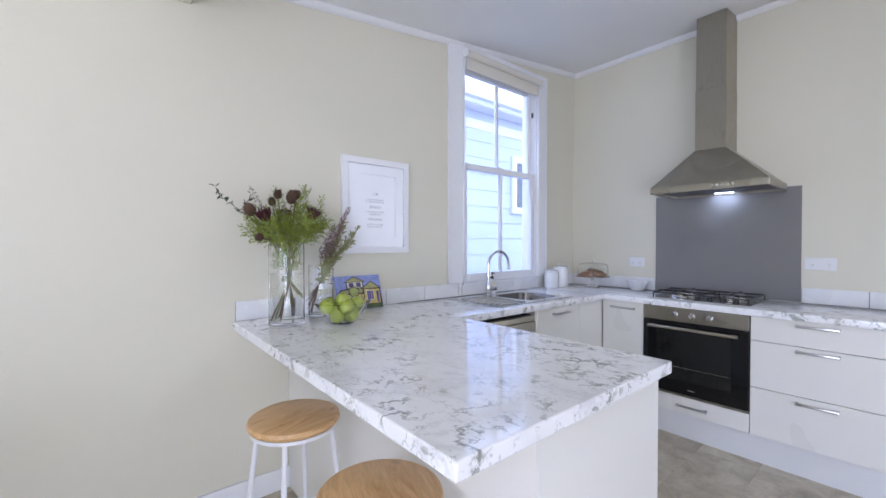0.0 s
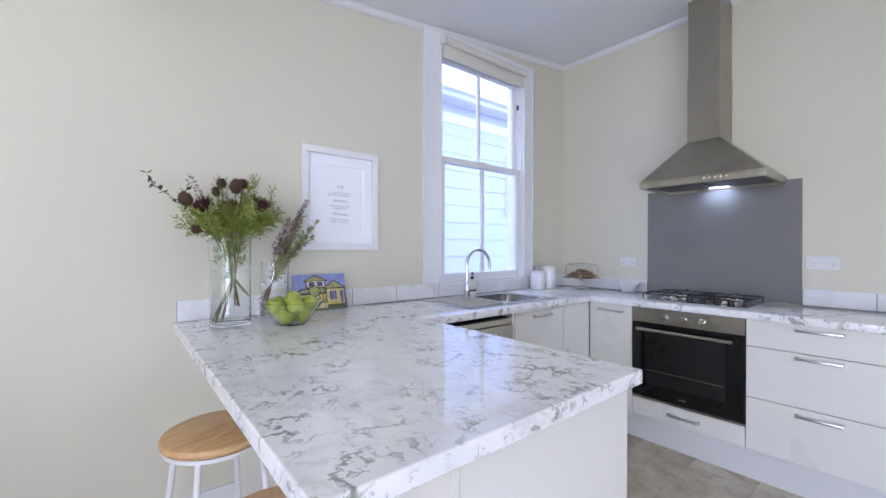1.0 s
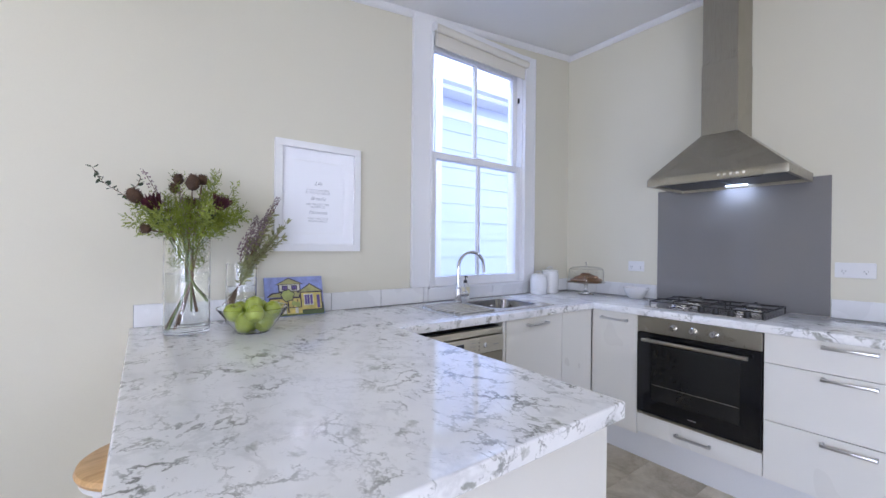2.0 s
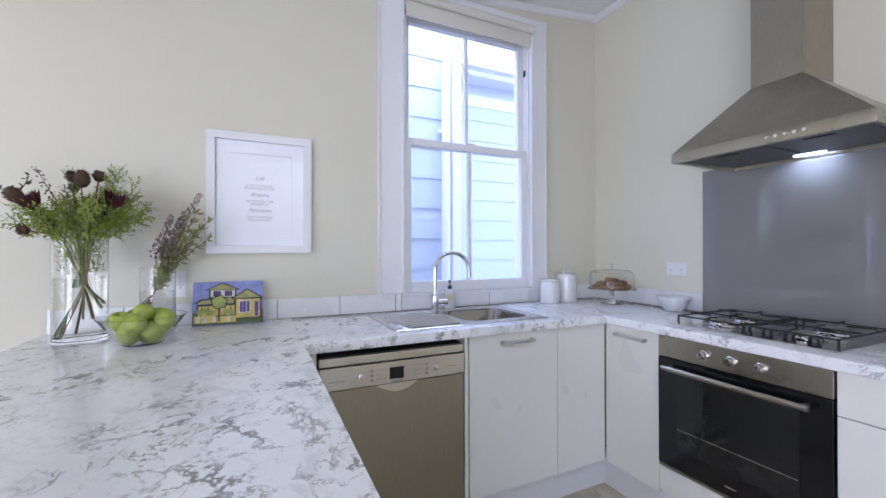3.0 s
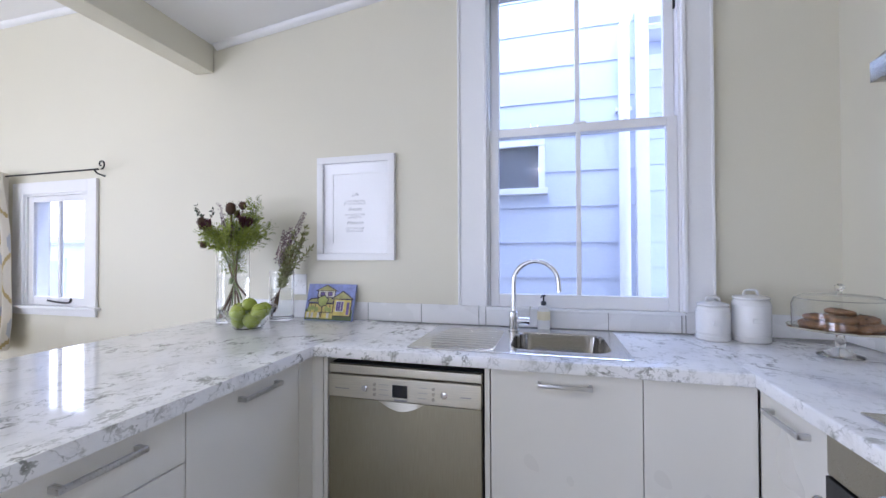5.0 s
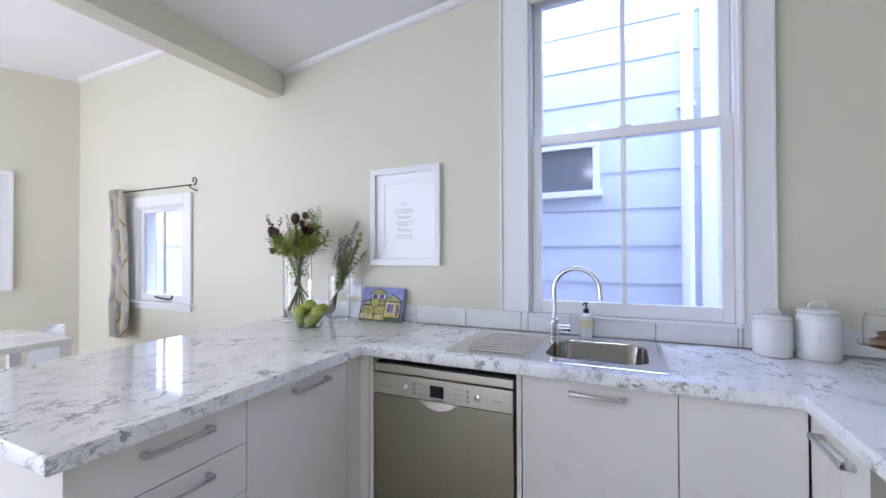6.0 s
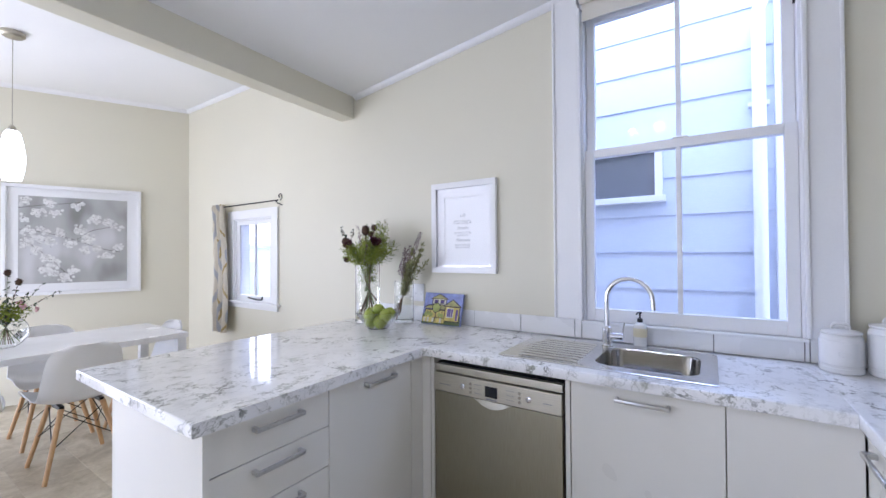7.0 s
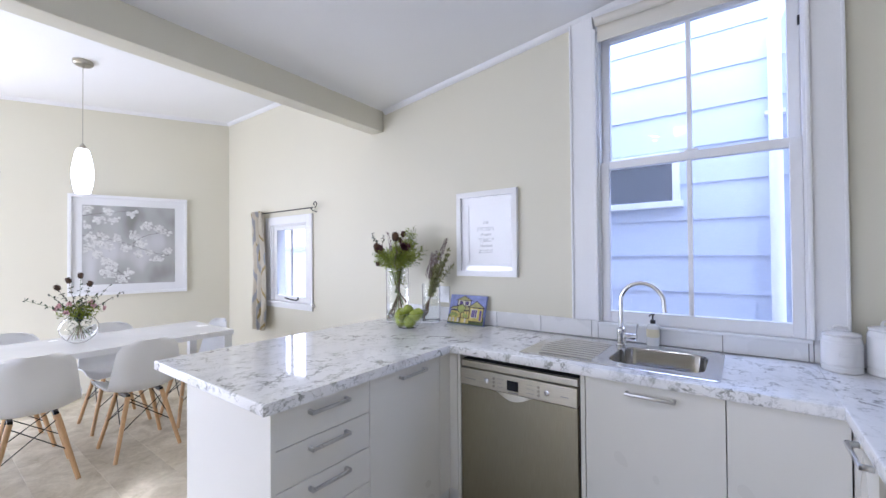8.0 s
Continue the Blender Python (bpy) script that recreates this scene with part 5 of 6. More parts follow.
def cookie():
    b = lathe([(0, 0), (0.035, 0.0), (0.041, 0.006), (0.040, 0.013), (0.032, 0.018), (0, 0.021)], seg=22)
    for v in b.verts:
        v.co += v.co.normalized() * rng.uniform(-0.0012, 0.0012)
    return b


for k in range(11):
    a, rad, z = (k * 1.05, 0.078, 0.0995) if k < 6 else (k * 1.5, 0.055, 0.121) if k < 10 else (0.4, 0.0, 0.142)
    m = Matrix.Translation((3.715 + rad * math.cos(a), 2.375 + rad * math.sin(a), TOP + z)) @ Matrix.Rotation(rng.uniform(-0.16, 0.16), 4, "X") @ Matrix.Rotation(rng.uniform(-0.16, 0.16), 4, "Y")
    ck = thing("cookie", tuple(m.translation), "golden biscuit with dark chocolate chips on the cake stand", "biscuit", "biscuits")
    part("biscuit", turned(cookie(), m), M_COOKIE, ck)
    for q in range(6):
        aa, rr = rng.uniform(0, 6.28), rng.uniform(0.004, 0.027)
        part("chip", turned(lathe([(0, 0.0), (0.004, 0.0), (0.0035, 0.004), (0, 0.005)], (rr * math.cos(aa), rr * math.sin(aa), 0.0175), 8), m), M_CHOC, ck, "chocolate chip")

wb = thing("mortar_bowl", (3.80, 2.03, TOP), "white ceramic pouring bowl", "bowl")
part("bowl", lathe([(0, 0.001), (0.045, 0.001), (0.047, 0.006), (0.066, 0.030), (0.082, 0.070), (0.084, 0.078), (0.080, 0.078), (0.062, 0.034), (0.04, 0.012), (0, 0.010)], (3.80, 2.03, TOP), 40), M_CERAMIC, wb)
part("spout", loft([[(3.80 + 0.02 * math.cos(a) - 0.01 + s * 0.0, 2.03 - 0.072 - 0.026 * s, TOP + 0.062 + 0.012 * s + 0.010 * math.sin(a) * (1 - 0.4 * s)) for a in [k * math.pi / 6 for k in range(12)]] for s in (0, 0.4, 0.8, 1.2)], cap=True), M_CERAMIC, wb)


# ---------------------------------------------------------------- power points
def power_point(c, axis, out, w, h, label):
    o = thing("power_outlet", c, label, "power outlet", "power outlets")
    axis, out = Vector(axis), Vector(out)
    m = Matrix((axis, out, axis.cross(out))).transposed().to_4x4()
    m.translation = Vector(c)
    plate = part("plate", turned(box(-w / 2, w / 2, 0.0005, 0.009, -h / 2, h / 2, 0.003), m), M_PLASTIC, o)
    for s in (-1, 1):
        part("rocker", turned(box(s * w * 0.11 - 0.005, s * w * 0.11 + 0.005, 0.009, 0.0115, 0.010, 0.024, 0.001), m), M_PLASTIC, plate)
        for dx, dz, rot in ((-0.0065, 0.0, 30), (0.0065, 0.0, -30), (0.0, -0.011, 0)):
            part("slot", turned(box(-0.0009, 0.0009, 0.0085, 0.0095, -0.004, 0.004), m @ Matrix.Translation((s * w * 0.27 + dx, 0, dz - 0.004)) @ Matrix.Rotation(radians(rot), 4, "Y")), M_BLACK, plate)
    return o


power_point((XE, 2.078, 1.124), (0, 1, 0), (-1, 0, 0), 0.117, 0.072, "white double power outlet on the cream wall")
power_point((XE, 0.951, 1.150), (0, 1, 0), (-1, 0, 0), 0.150, 0.078, "wider white double power outlet beside the splashback")
power_point((1.395, YN, 1.085), (-1, 0, 0), (0, -1, 0), 0.090, 0.115, "white power outlet behind the vase")

# ---------------------------------------------------------------- framed verse
pf = thing("framed_verse", (1.739, YN - 0.02, 1.213), "white framed verse in grey lettering on a white mat", "picture")
PX, PXR, PZ, PZT = 1.518, 1.974, 1.221, 1.785
for a in ((PX, PXR, PZ, PZ + 0.036), (PX, PXR, PZT - 0.036, PZT)):
    part("moulding", box(a[0], a[1], YN - 0.028, YN - 0.001, a[2], a[3], 0.002), M_TRIM, pf)
for a in ((PX, PX + 0.036), (PXR - 0.036, PXR)):
    part("moulding", box(a[0], a[1], YN - 0.0275, YN - 0.001, PZ + 0.036, PZT - 0.036, 0.002), M_TRIM, pf)
part("sheet", box(PX + 0.09, PXR - 0.09, YN - 0.006, YN - 0.002, PZ + 0.095, PZT - 0.095), M_PAPER, pf)
part("mat", turned(cells([PX + 0.036, PX + 0.092, PXR - 0.092, PXR - 0.036], [0, 0.058, 0.434, 0.492], 0, 0.005, lambda x, y: not (PX + 0.092 < x < PXR - 0.092 and 0.058 < y < 0.435)),
            Matrix(((1, 0, 0, 0), (0, 0, -1, YN - 0.006), (0, 1, 0, PZ + 0.036), (0, 0, 0, 1)))), M_PAPER, pf, "white bevelled mat")
clear_shadow(part("glazing", box(PX + 0.036, PXR - 0.036, YN - 0.0155, YN - 0.0135, PZ + 0.036, PZT - 0.036), M_PICGLASS, pf, "clear picture glass", smooth=False))


def lettering(text, x, z, size, shear=0.0):
    cu = bpy.data.curves.new("verse_line", "FONT")
    cu.body, cu.size, cu.align_x, cu.align_y, cu.shear, cu.extrude = text, size, "CENTER", "CENTER", shear, 0.0002
    cu.materials.append(M_INK)
    ob = new("verse_line", cu)
    ob.parent = pf
    ob.matrix_basis = pose(x - 1.739, YN - 0.0066 - (YN - 0.02), z - 1.213, 90, 0, 0)
    return ob


for txt, z, size, sh in (("Life", 1.577, 0.028, 0.5), ("IS NOT MEASURED", 1.541, 0.0145, 0), ("BY THE NUMBER OF", 1.527, 0.0145, 0), ("Breaths", 1.498, 0.026, 0.5), ("WE TAKE BUT THE", 1.467, 0.0145, 0),
                         ("NUMBER OF", 1.453, 0.0145, 0), ("Moments", 1.424, 0.026, 0.5), ("THAT TAKE OUR", 1.392, 0.0145, 0), ("BREATH AWAY", 1.378, 0.0145, 0)):
    lettering(txt, 1.739, z, size, sh)

# ---------------------------------------------------------------- painted canvas of a house, leaning on the tiles
cv = thing("house_painting", (0, 0, 0), "small canvas painted with a yellow house under a blue sky", "painting")
CW, CH = 0.285, 0.198


def paint(name, c, rough=0.4):
    return plain(name, c, rough, big=25, fine=160, var=0.22, relief=0.3, depth=0.001)


P_SKY, P_ROOF, P_YEL, P_DARK = paint("painted_sky_blue", (0.30, 0.35, 0.68)), paint("painted_olive_roof", (0.42, 0.40, 0.16)), paint("painted_yellow_wall", (0.72, 0.60, 0.16)), paint("painted_dark_line", (0.05, 0.035, 0.06))
P_WHITE, P_TREE, P_PURP, P_GREEN = paint("painted_cream", (0.74, 0.72, 0.60)), paint("painted_tree_green", (0.42, 0.47, 0.13)), paint("painted_purple_glass", (0.16, 0.11, 0.34)), paint("painted_garden_green", (0.12, 0.17, 0.06))
part("canvas", box(0, CW, 0.0, 0.016, 0, CH, 0.0015), P_SKY, cv)
LAY = [0]


def daub(name, poly, mat_):
    LAY[0] += 1
    y = -0.0002 - 0.00016 * LAY[0]
    part(name, prism([(x * CW, z * CH) for x, z in poly], y, y + 0.00014), mat_, cv, smooth=False)


def rect(x0, x1, z0, z1):
    return [(x0, z0), (x1, z0), (x1, z1), (x0, z1)]


daub("painted_garden", rect(0.01, 0.99, 0.01, 0.30), P_GREEN)
daub("painted_roof", [(0.02, 0.50), (0.10, 0.60), (0.52, 0.66), (0.62, 0.60), (0.60, 0.46)], P_DARK)
daub("painted_roof", [(0.05, 0.50), (0.12, 0.57), (0.50, 0.63), (0.58, 0.58), (0.56, 0.48)], P_ROOF)
daub("painted_wall", rect(0.22, 0.60, 0.62, 0.82), P_DARK)
daub("painted_wall", rect(0.24, 0.58, 0.64, 0.80), P_WHITE)
daub("painted_roof", [(0.16, 0.80), (0.40, 0.98), (0.66, 0.80)], P_DARK)
daub("painted_roof", [(0.20, 0.815), (0.40, 0.955), (0.61, 0.815)], P_ROOF)
for x in (0.28, 0.44):
    daub("painted_window", rect(x, x + 0.10, 0.66, 0.78), P_DARK)
    daub("painted_window", rect(x + 0.015, x + 0.045, 0.68, 0.76), P_PURP)
    daub("painted_window", rect(x + 0.055, x + 0.085, 0.68, 0.76), P_PURP)
daub("painted_wall", rect(0.06, 0.60, 0.14, 0.48), P_DARK)
daub("painted_wall", rect(0.08, 0.58, 0.22, 0.44), P_YEL)
daub("painted_wall", rect(0.58, 0.97, 0.12, 0.62), P_DARK)
daub("painted_wall", rect(0.60, 0.95, 0.14, 0.60), P_YEL)
daub("painted_roof", [(0.52, 0.58), (0.76, 0.82), (0.99, 0.60), (0.98, 0.56)], P_DARK)
daub("painted_roof", [(0.56, 0.595), (0.76, 0.785), (0.96, 0.60)], P_ROOF)
daub("painted_window", rect(0.64, 0.81, 0.24, 0.54), P_WHITE)
for x in (0.655, 0.70, 0.755):
    daub("painted_window", rect(x, x + 0.04, 0.27, 0.51), P_PURP)
daub("painted_door", rect(0.87, 0.925, 0.16, 0.50), P_PURP)
daub("painted_fence", rect(0.03, 0.30, 0.06, 0.22), P_YEL)
daub("painted_fence", rect(0.34, 0.60, 0.05, 0.20), P_YEL)
for x in (0.12, 0.21, 0.44, 0.52):
    daub("painted_post", rect(x, x + 0.012, 0.22, 0.42), P_DARK)
for x in (0.06, 0.15, 0.28, 0.48):
    daub("painted_picket", rect(x, x + 0.05, 0.06, 0.20), P_WHITE)
daub("painted_trunk", rect(0.355, 0.375, 0.08, 0.45), P_DARK)
daub("painted_tree", [(0.365 + (0.115 + 0.012 * math.sin(5 * a)) * math.cos(a), 0.52 + (0.155 + 0.015 * math.sin(6 * a)) * math.sin(a)) for a in [k * math.pi / 14 for k in range(28)]], P_DARK)
daub("painted_tree", [(0.365 + (0.100 + 0.012 * math.sin(5 * a)) * math.cos(a), 0.52 + (0.135 + 0.015 * math.sin(6 * a)) * math.sin(a)) for a in [k * math.pi / 14 for k in range(28)]], P_TREE)
for x, z in ((0.10, 0.30), (0.17, 0.33), (0.25, 0.29), (0.46, 0.31), (0.53, 0.28)):
    daub("painted_shrub", [(x + 0.04 * math.cos(a), z + 0.07 * math.sin(a)) for a in [k * math.pi / 6 for k in range(12)]], P_TREE)
cv.matrix_basis = pose(1.470, 2.600, TOP + 0.0015, -17, 0, 0)


# ---------------------------------------------------------------- fruit bowl
fb = thing("fruit_bowl", (1.357, 2.322, TOP), "clear glass bowl holding green apples", "bowl")
clear_shadow(part("glass_bowl", lathe([(0, 0.001), (0.058, 0.001), (0.064, 0.005), (0.100, 0.055), (0.132, 0.098), (0.134, 0.102), (0.130, 0.101), (0.097, 0.056), (0.060, 0.009), (0, 0.006)], (1.357, 2.322, TOP), 56), M_VASE, fb))
rng = random.Random(5)
spots = [(0.96 * a, 0.96 * b, 0.96 * c) for a, b, c in [(-0.036, -0.022, 0.046), (0.036, -0.022, 0.046), (0.0, 0.038, 0.046), (-0.074, 0.020, 0.083), (-0.008, -0.066, 0.086), (0.072, -0.010, 0.085), (0.038, 0.064, 0.085), (-0.040, 0.068, 0.086), (0.004, 0.004, 0.112)]]
for dx, dy, dz in spots:
    r = rng.uniform(0.0345, 0.0385)
    prof = [(0, 0.72 * r), (0.18 * r, 0.80 * r), (0.45 * r, 0.93 * r), (0.78 * r, 0.72 * r), (0.98 * r, 0.22 * r), (0.97 * r, -0.2 * r), (0.80 * r, -0.62 * r), (0.50 * r, -0.86 * r), (0.22 * r, -0.86 * r), (0, -0.76 * r)]
    m = Matrix.Translation((1.357 + dx, 2.322 + dy, TOP + dz)) @ Euler((rng.uniform(-0.9, 0.9), rng.uniform(-0.9, 0.9), rng.uniform(0, 6))).to_matrix().to_4x4()
    ap = thing("apple", tuple(m.translation), "green apple with a short stalk in the glass bowl", "apple", "apples in the bowl")
    part("fruit", turned(lathe(prof, seg=24), m), M_APPLE, ap)
    part("stalk", turned(tube([(0, 0, 0.70 * r), (0.002, 0, 0.95 * r), (0.005, 0.001, 1.12 * r)], 0.0014, 6), m), M_STEM, ap, "brown stalk")


# ---------------------------------------------------------------- vases and flowers
def leaf(b, p, d, length, width, roll=0.0):
    """One pointed leaf from p along d, folded a little along its rib."""
    d = d.normalized()
    s = d.cross(Vector((0.3, 0.2, 1))).normalized()
    s = (Matrix.Rotation(roll, 3, d) @ s)
    n = d.cross(s)
    q = [p, p + d * length * 0.35 + s * width / 2 + n * width * 0.15, p + d * length * 0.75 + s * width * 0.36 + n * width * 0.1, p + d * length - n * width * 0.2, p + d * length * 0.75 - s * width * 0.36 + n * width * 0.1, p + d * length * 0.35 - s * width / 2 + n * width * 0.15]
    v = [b.verts.new(c) for c in q]
    b.faces.new((v[0], v[1], v[2], v[3]))
    b.faces.new((v[0], v[3], v[4], v[5]))


def rand_dir(r, up=0.3):
    v = Vector((r.gauss(0, 1), r.gauss(0, 1), r.gauss(0, 1) + up))
    return v.normalized() if v.length > 0.01 else Vector((0, 0, 1))


def feather(b, r, root, tip, spread, n, ll, w):
    """A frond: side twigs off a rib, each set with thread-like leaflets."""
    root, tip = Vector(root), Vector(tip)
    axis = tip - root
    for k in range(n):
        t = 0.15 + 0.85 * k / n
        p = root + axis * t
        side = rand_dir(r, 0.2)
        q = p + (side * (1 - 0.5 * t) + axis.normalized() * 0.5) * spread
        for j in range(7):
            u = p.lerp(q, 0.25 + 0.75 * j / 6)
            leaf(b, u, side + rand_dir(r, 0.1) * 0.9, ll * r.uniform(0.6, 1.2), w, r.uniform(0, 3))


def teasel(parent, p, d, length, rad):
    d = Vector(d).normalized()
    m = Matrix.Translation(p) @ d.to_track_quat("Z", "Y").to_matrix().to_4x4()
    b = lathe([(0, 0), (rad * 0.6, length * 0.08), (rad, length * 0.35), (rad * 0.92, length * 0.65), (rad * 0.5, length * 0.93), (0, length)], seg=14)
    rr = random.Random(int(abs(p[0] * 1e4)))
    for _ in range(150):
        a, h = rr.uniform(0, 6.283), rr.uniform(0.05, 0.98)
        rad_h = rad * math.sin(math.pi * min(0.97, max(0.1, h))) ** 0.6
        o = Vector((math.cos(a), math.sin(a), 0.5))
        leaf(b, Vector((rad_h * 0.9 * math.cos(a), rad_h * 0.9 * math.sin(a), h * length)), o, 0.008, 0.0022, rr.uniform(0, 3))
    return part("teasel_head", turned(b, m), M_TEASEL, parent, "bristly brown seed head")


def protea(parent, p, d, size):
    d = Vector(d).normalized()
    m = Matrix.Translation(p) @ d.to_track_quat("Z", "Y").to_matrix().to_4x4()
    b = bmesh.new()
    rr = random.Random(int(abs(p[0] * 1e4)) + 3)
    for ring_, (n, open_, ln) in enumerate(((16, 0.55, 1.0), (14, 0.38, 1.05), (10, 0.18, 1.0))):
        for k in range(n):
            a = 2 * math.pi * (k + 0.5 * ring_) / n
            leaf(b, Vector((0.12 * size * math.cos(a), 0.12 * size * math.sin(a), 0)), Vector((open_ * math.cos(a), open_ * math.sin(a), 1)), size * ln * rr.uniform(0.85, 1.1), size * 0.22, math.pi / 2)
    return part("protea_head", turned(b, m), M_PROTEA, parent, "dark burgundy flower head")


def stem_line(p0, p1, p2, p3):
    return curve_pts([p0, p1, p2, p3], 18)


def glass_cylinder(parent, x, y, z, r, h, water):
    t = 0.0035
    clear_shadow(part("vase", lathe([(0, 0.001), (r - 0.002, 0.001), (r, 0.003), (r, h - 0.001), (r - t / 2, h), (r - t, h - 0.001), (r - t, 0.016), (r - t - 0.004, 0.012), (0, 0.011)], (x, y, z), 56), M_VASE, parent, "clear glass cylinder vase"))
    if water:
        clear_shadow(part("water", lathe([(0, 0.0125), (r - t - 0.005, 0.0135), (r - t - 0.0006, 0.017), (r - t - 0.0006, water), (0, water)], (x, y, z), 56), M_WATER, parent, "clear water"))


VX, VY = 1.141, 2.460
v1 = thing("flower_vase", (VX, VY, TOP), "tall clear glass vase of proteas, teasels and feathery greenery", "vase of flowers")
glass_cylinder(v1, VX, VY, TOP, 0.080, 0.375, 0.235)
rng = random.Random(21)
heads = [("t", -0.030, 0.02, 0.585, 0.044, 0.018), ("t", 0.012, -0.03, 0.560, 0.066, 0.024), ("t", 0.048, 0.01, 0.590, 0.044, 0.018), ("t", -0.150, -0.03, 0.500, 0.062, 0.024), ("t", -0.118, -0.05, 0.400, 0.036, 0.016), ("t", -0.04, 0.07, 0.555, 0.045, 0.016),
         ("p", -0.105, -0.055, 0.485, 0.062, 0), ("p", 0.100, -0.035, 0.500, 0.064, 0), ("p", 0.01, 0.07, 0.500, 0.055, 0)]
FEET = [(-0.058, -0.020, 0.02), (-0.050, 0.020, 0.03), (-0.040, -0.035, 0.02), (0.012, -0.020, 0.085), (0.028, 0.010, 0.080), (-0.060, 0.005, 0.02), (0.060, -0.010, 0.120), (-0.020, 0.030, 0.03), (0.050, 0.025, 0.135)]
for i, (kind_, dx, dy, hz_, a, b_) in enumerate(heads):
    fx, fy, fz = FEET[i]
    foot = (VX + fx, VY + fy, TOP + fz)
    end = Vector((VX + dx, VY + dy, TOP + hz_))
    pts = stem_line(foot, (VX + 0.05 * dx + 0.010, VY + 0.05 * dy, TOP + 0.22), (VX + 0.42 * dx, VY + 0.42 * dy, TOP + 0.375), end)
    part("stem", tube(pts, 0.0034 if i % 2 else 0.0046, 7, taper=0.6), M_STEM if i % 3 else M_GSTEM, v1)
    d = pts[-1] - pts[-3] + Vector((0, 0, 0.004))
    if kind_ == "t":
        teasel(v1, end, d, a, b_)
    else:
        protea(v1, end - d.normalized() * 0.01, d, a)
        b = bmesh.new()
        for k in range(16):
            leaf(b, Vector(pts[-2 - k // 4]), d.normalized() * 0.8 + rand_dir(rng), 0.038, 0.009, rng.uniform(0, 3))
        part("protea_collar", b, M_DARKLEAF, v1)
fronds = [(0.10, 0.02, 0.62), (-0.03, 0.03, 0.60), (0.155, 0.0, 0.57), (0.06, 0.05, 0.58), (0.15, 0.02, 0.54), (0.10, 0.06, 0.62), (0.19, -0.02, 0.47), (0.16, -0.07, 0.46), (0.06, -0.10, 0.48), (-0.02, -0.11, 0.47), (-0.10, -0.08, 0.46), (-0.15, -0.02, 0.49), (-0.13, 0.05, 0.47), (0.02, 0.10, 0.46), (-0.08, 0.08, 0.53), (-0.02, 0.0, 0.50), (0.07, 0.0, 0.52), (0.11, -0.06, 0.47), (-0.16, -0.01, 0.43), (0.20, 0.04, 0.49)]
for i, (dx, dy, dz) in enumerate(fronds):
    mid = (VX + 0.35 * dx, VY + 0.35 * dy, TOP + 0.37)
    part("frond_stem", tube(stem_line((VX - 0.1 * dx, VY - 0.1 * dy, TOP + 0.20), (VX, VY, TOP + 0.27), mid, (VX + dx, VY + dy, TOP + dz)), 0.0017, 5, taper=0.5), M_GSTEM, v1)
    b = bmesh.new()
    feather(b, rng, mid, (VX + dx, VY + dy, TOP + dz), 0.058, 64 if i % 2 else 44, 0.0135 if i % 2 else 0.016, 0.0028 if i % 2 else 0.0052)
    part("feathery_frond", b, M_DILL if i % 2 else M_FRESH, v1, "feathery yellow-green leaves", smooth=False)
b = bmesh.new()
for k in range(700):
    a, h = rng.uniform(0, 6.283), rng.uniform(0.25, 0.40)
    r = 0.066 * math.sqrt(rng.random()) * (1 if h < 0.375 else 1.4)
    leaf(b, Vector((VX + r * math.cos(a), VY + r * math.sin(a), TOP + h)), rand_dir(rng, 0.8), 0.022, 0.003, rng.uniform(0, 3))
for k in range(1300):
    d = rand_dir(rng, 0.0)
    rr = rng.random() ** 0.5
    leaf(b, Vector((VX + d.x * 0.125 * rr, VY + d.y * 0.105 * rr, TOP + 0.445 + d.z * 0.085 * rr)), rand_dir(rng, 0.4) + d * 0.6, rng.uniform(0.011, 0.020), 0.0030, rng.uniform(0, 3))
part("neck_foliage", b, M_DILL, v1, "crowded green leaves in the neck", smooth=False)
tw = curve_pts([(VX - 0.02, VY, TOP + 0.36), (VX - 0.10, VY + 0.02, TOP + 0.45), (VX - 0.19, VY + 0.03, TOP + 0.525), (VX - 0.255, VY + 0.035, TOP + 0.57), (VX - 0.29, VY + 0.04, TOP + 0.625)], 24)
part("twig", tube(tw, 0.0018, 6, taper=0.4), M_STEM, v1, "bare arching twig")
b = bmesh.new()
for k, q in enumerate(tw[9:]):
    for s in (0, 1):
        if rng.random() < 0.8:
            leaf(b, Vector(q), rand_dir(rng, 0.2), rng.uniform(0.016, 0.026), rng.uniform(0.009, 0.013), rng.uniform(0, 3))
side_tw = curve_pts([tw[12], (VX - 0.16, VY + 0.02, TOP + 0.57), (VX - 0.15, VY + 0.02, TOP + 0.60)], 8)
for q in side_tw[2:]:
    leaf(b, Vector(q), rand_dir(rng, 0.2), 0.022, 0.011, rng.uniform(0, 3))
part("twig", tube(side_tw, 0.0015, 5), M_STEM, v1)
part("twig_foliage", b, M_DARKLEAF, v1, "small dark round leaves", smooth=False)


def spike(parent, p0, p1, n, rad):
    """A loose flower spike of small lilac florets."""
    p0, p1 = Vector(p0), Vector(p1)
    part("spike_stem", tube([p0, p0.lerp(p1, 0.5) + Vector((0.003, 0, 0.004)), p1], 0.0016, 5, taper=0.5), M_STEM, parent)
    b = bmesh.new()
    for k in range(n):
        t = k / n
        q = p0.lerp(p1, 0.1 + 0.9 * t)
        d = rand_dir(rng, 0.3)
        o = q + d * rad * (1 - 0.6 * t)
        for j in range(3):
            leaf(b, o, d + rand_dir(rng) * 0.7, 0.009 * (1 - 0.4 * t), 0.005, rng.uniform(0, 3))
    part("flower_spike", b, M_LILAC, parent, "dusty lilac florets", smooth=False)


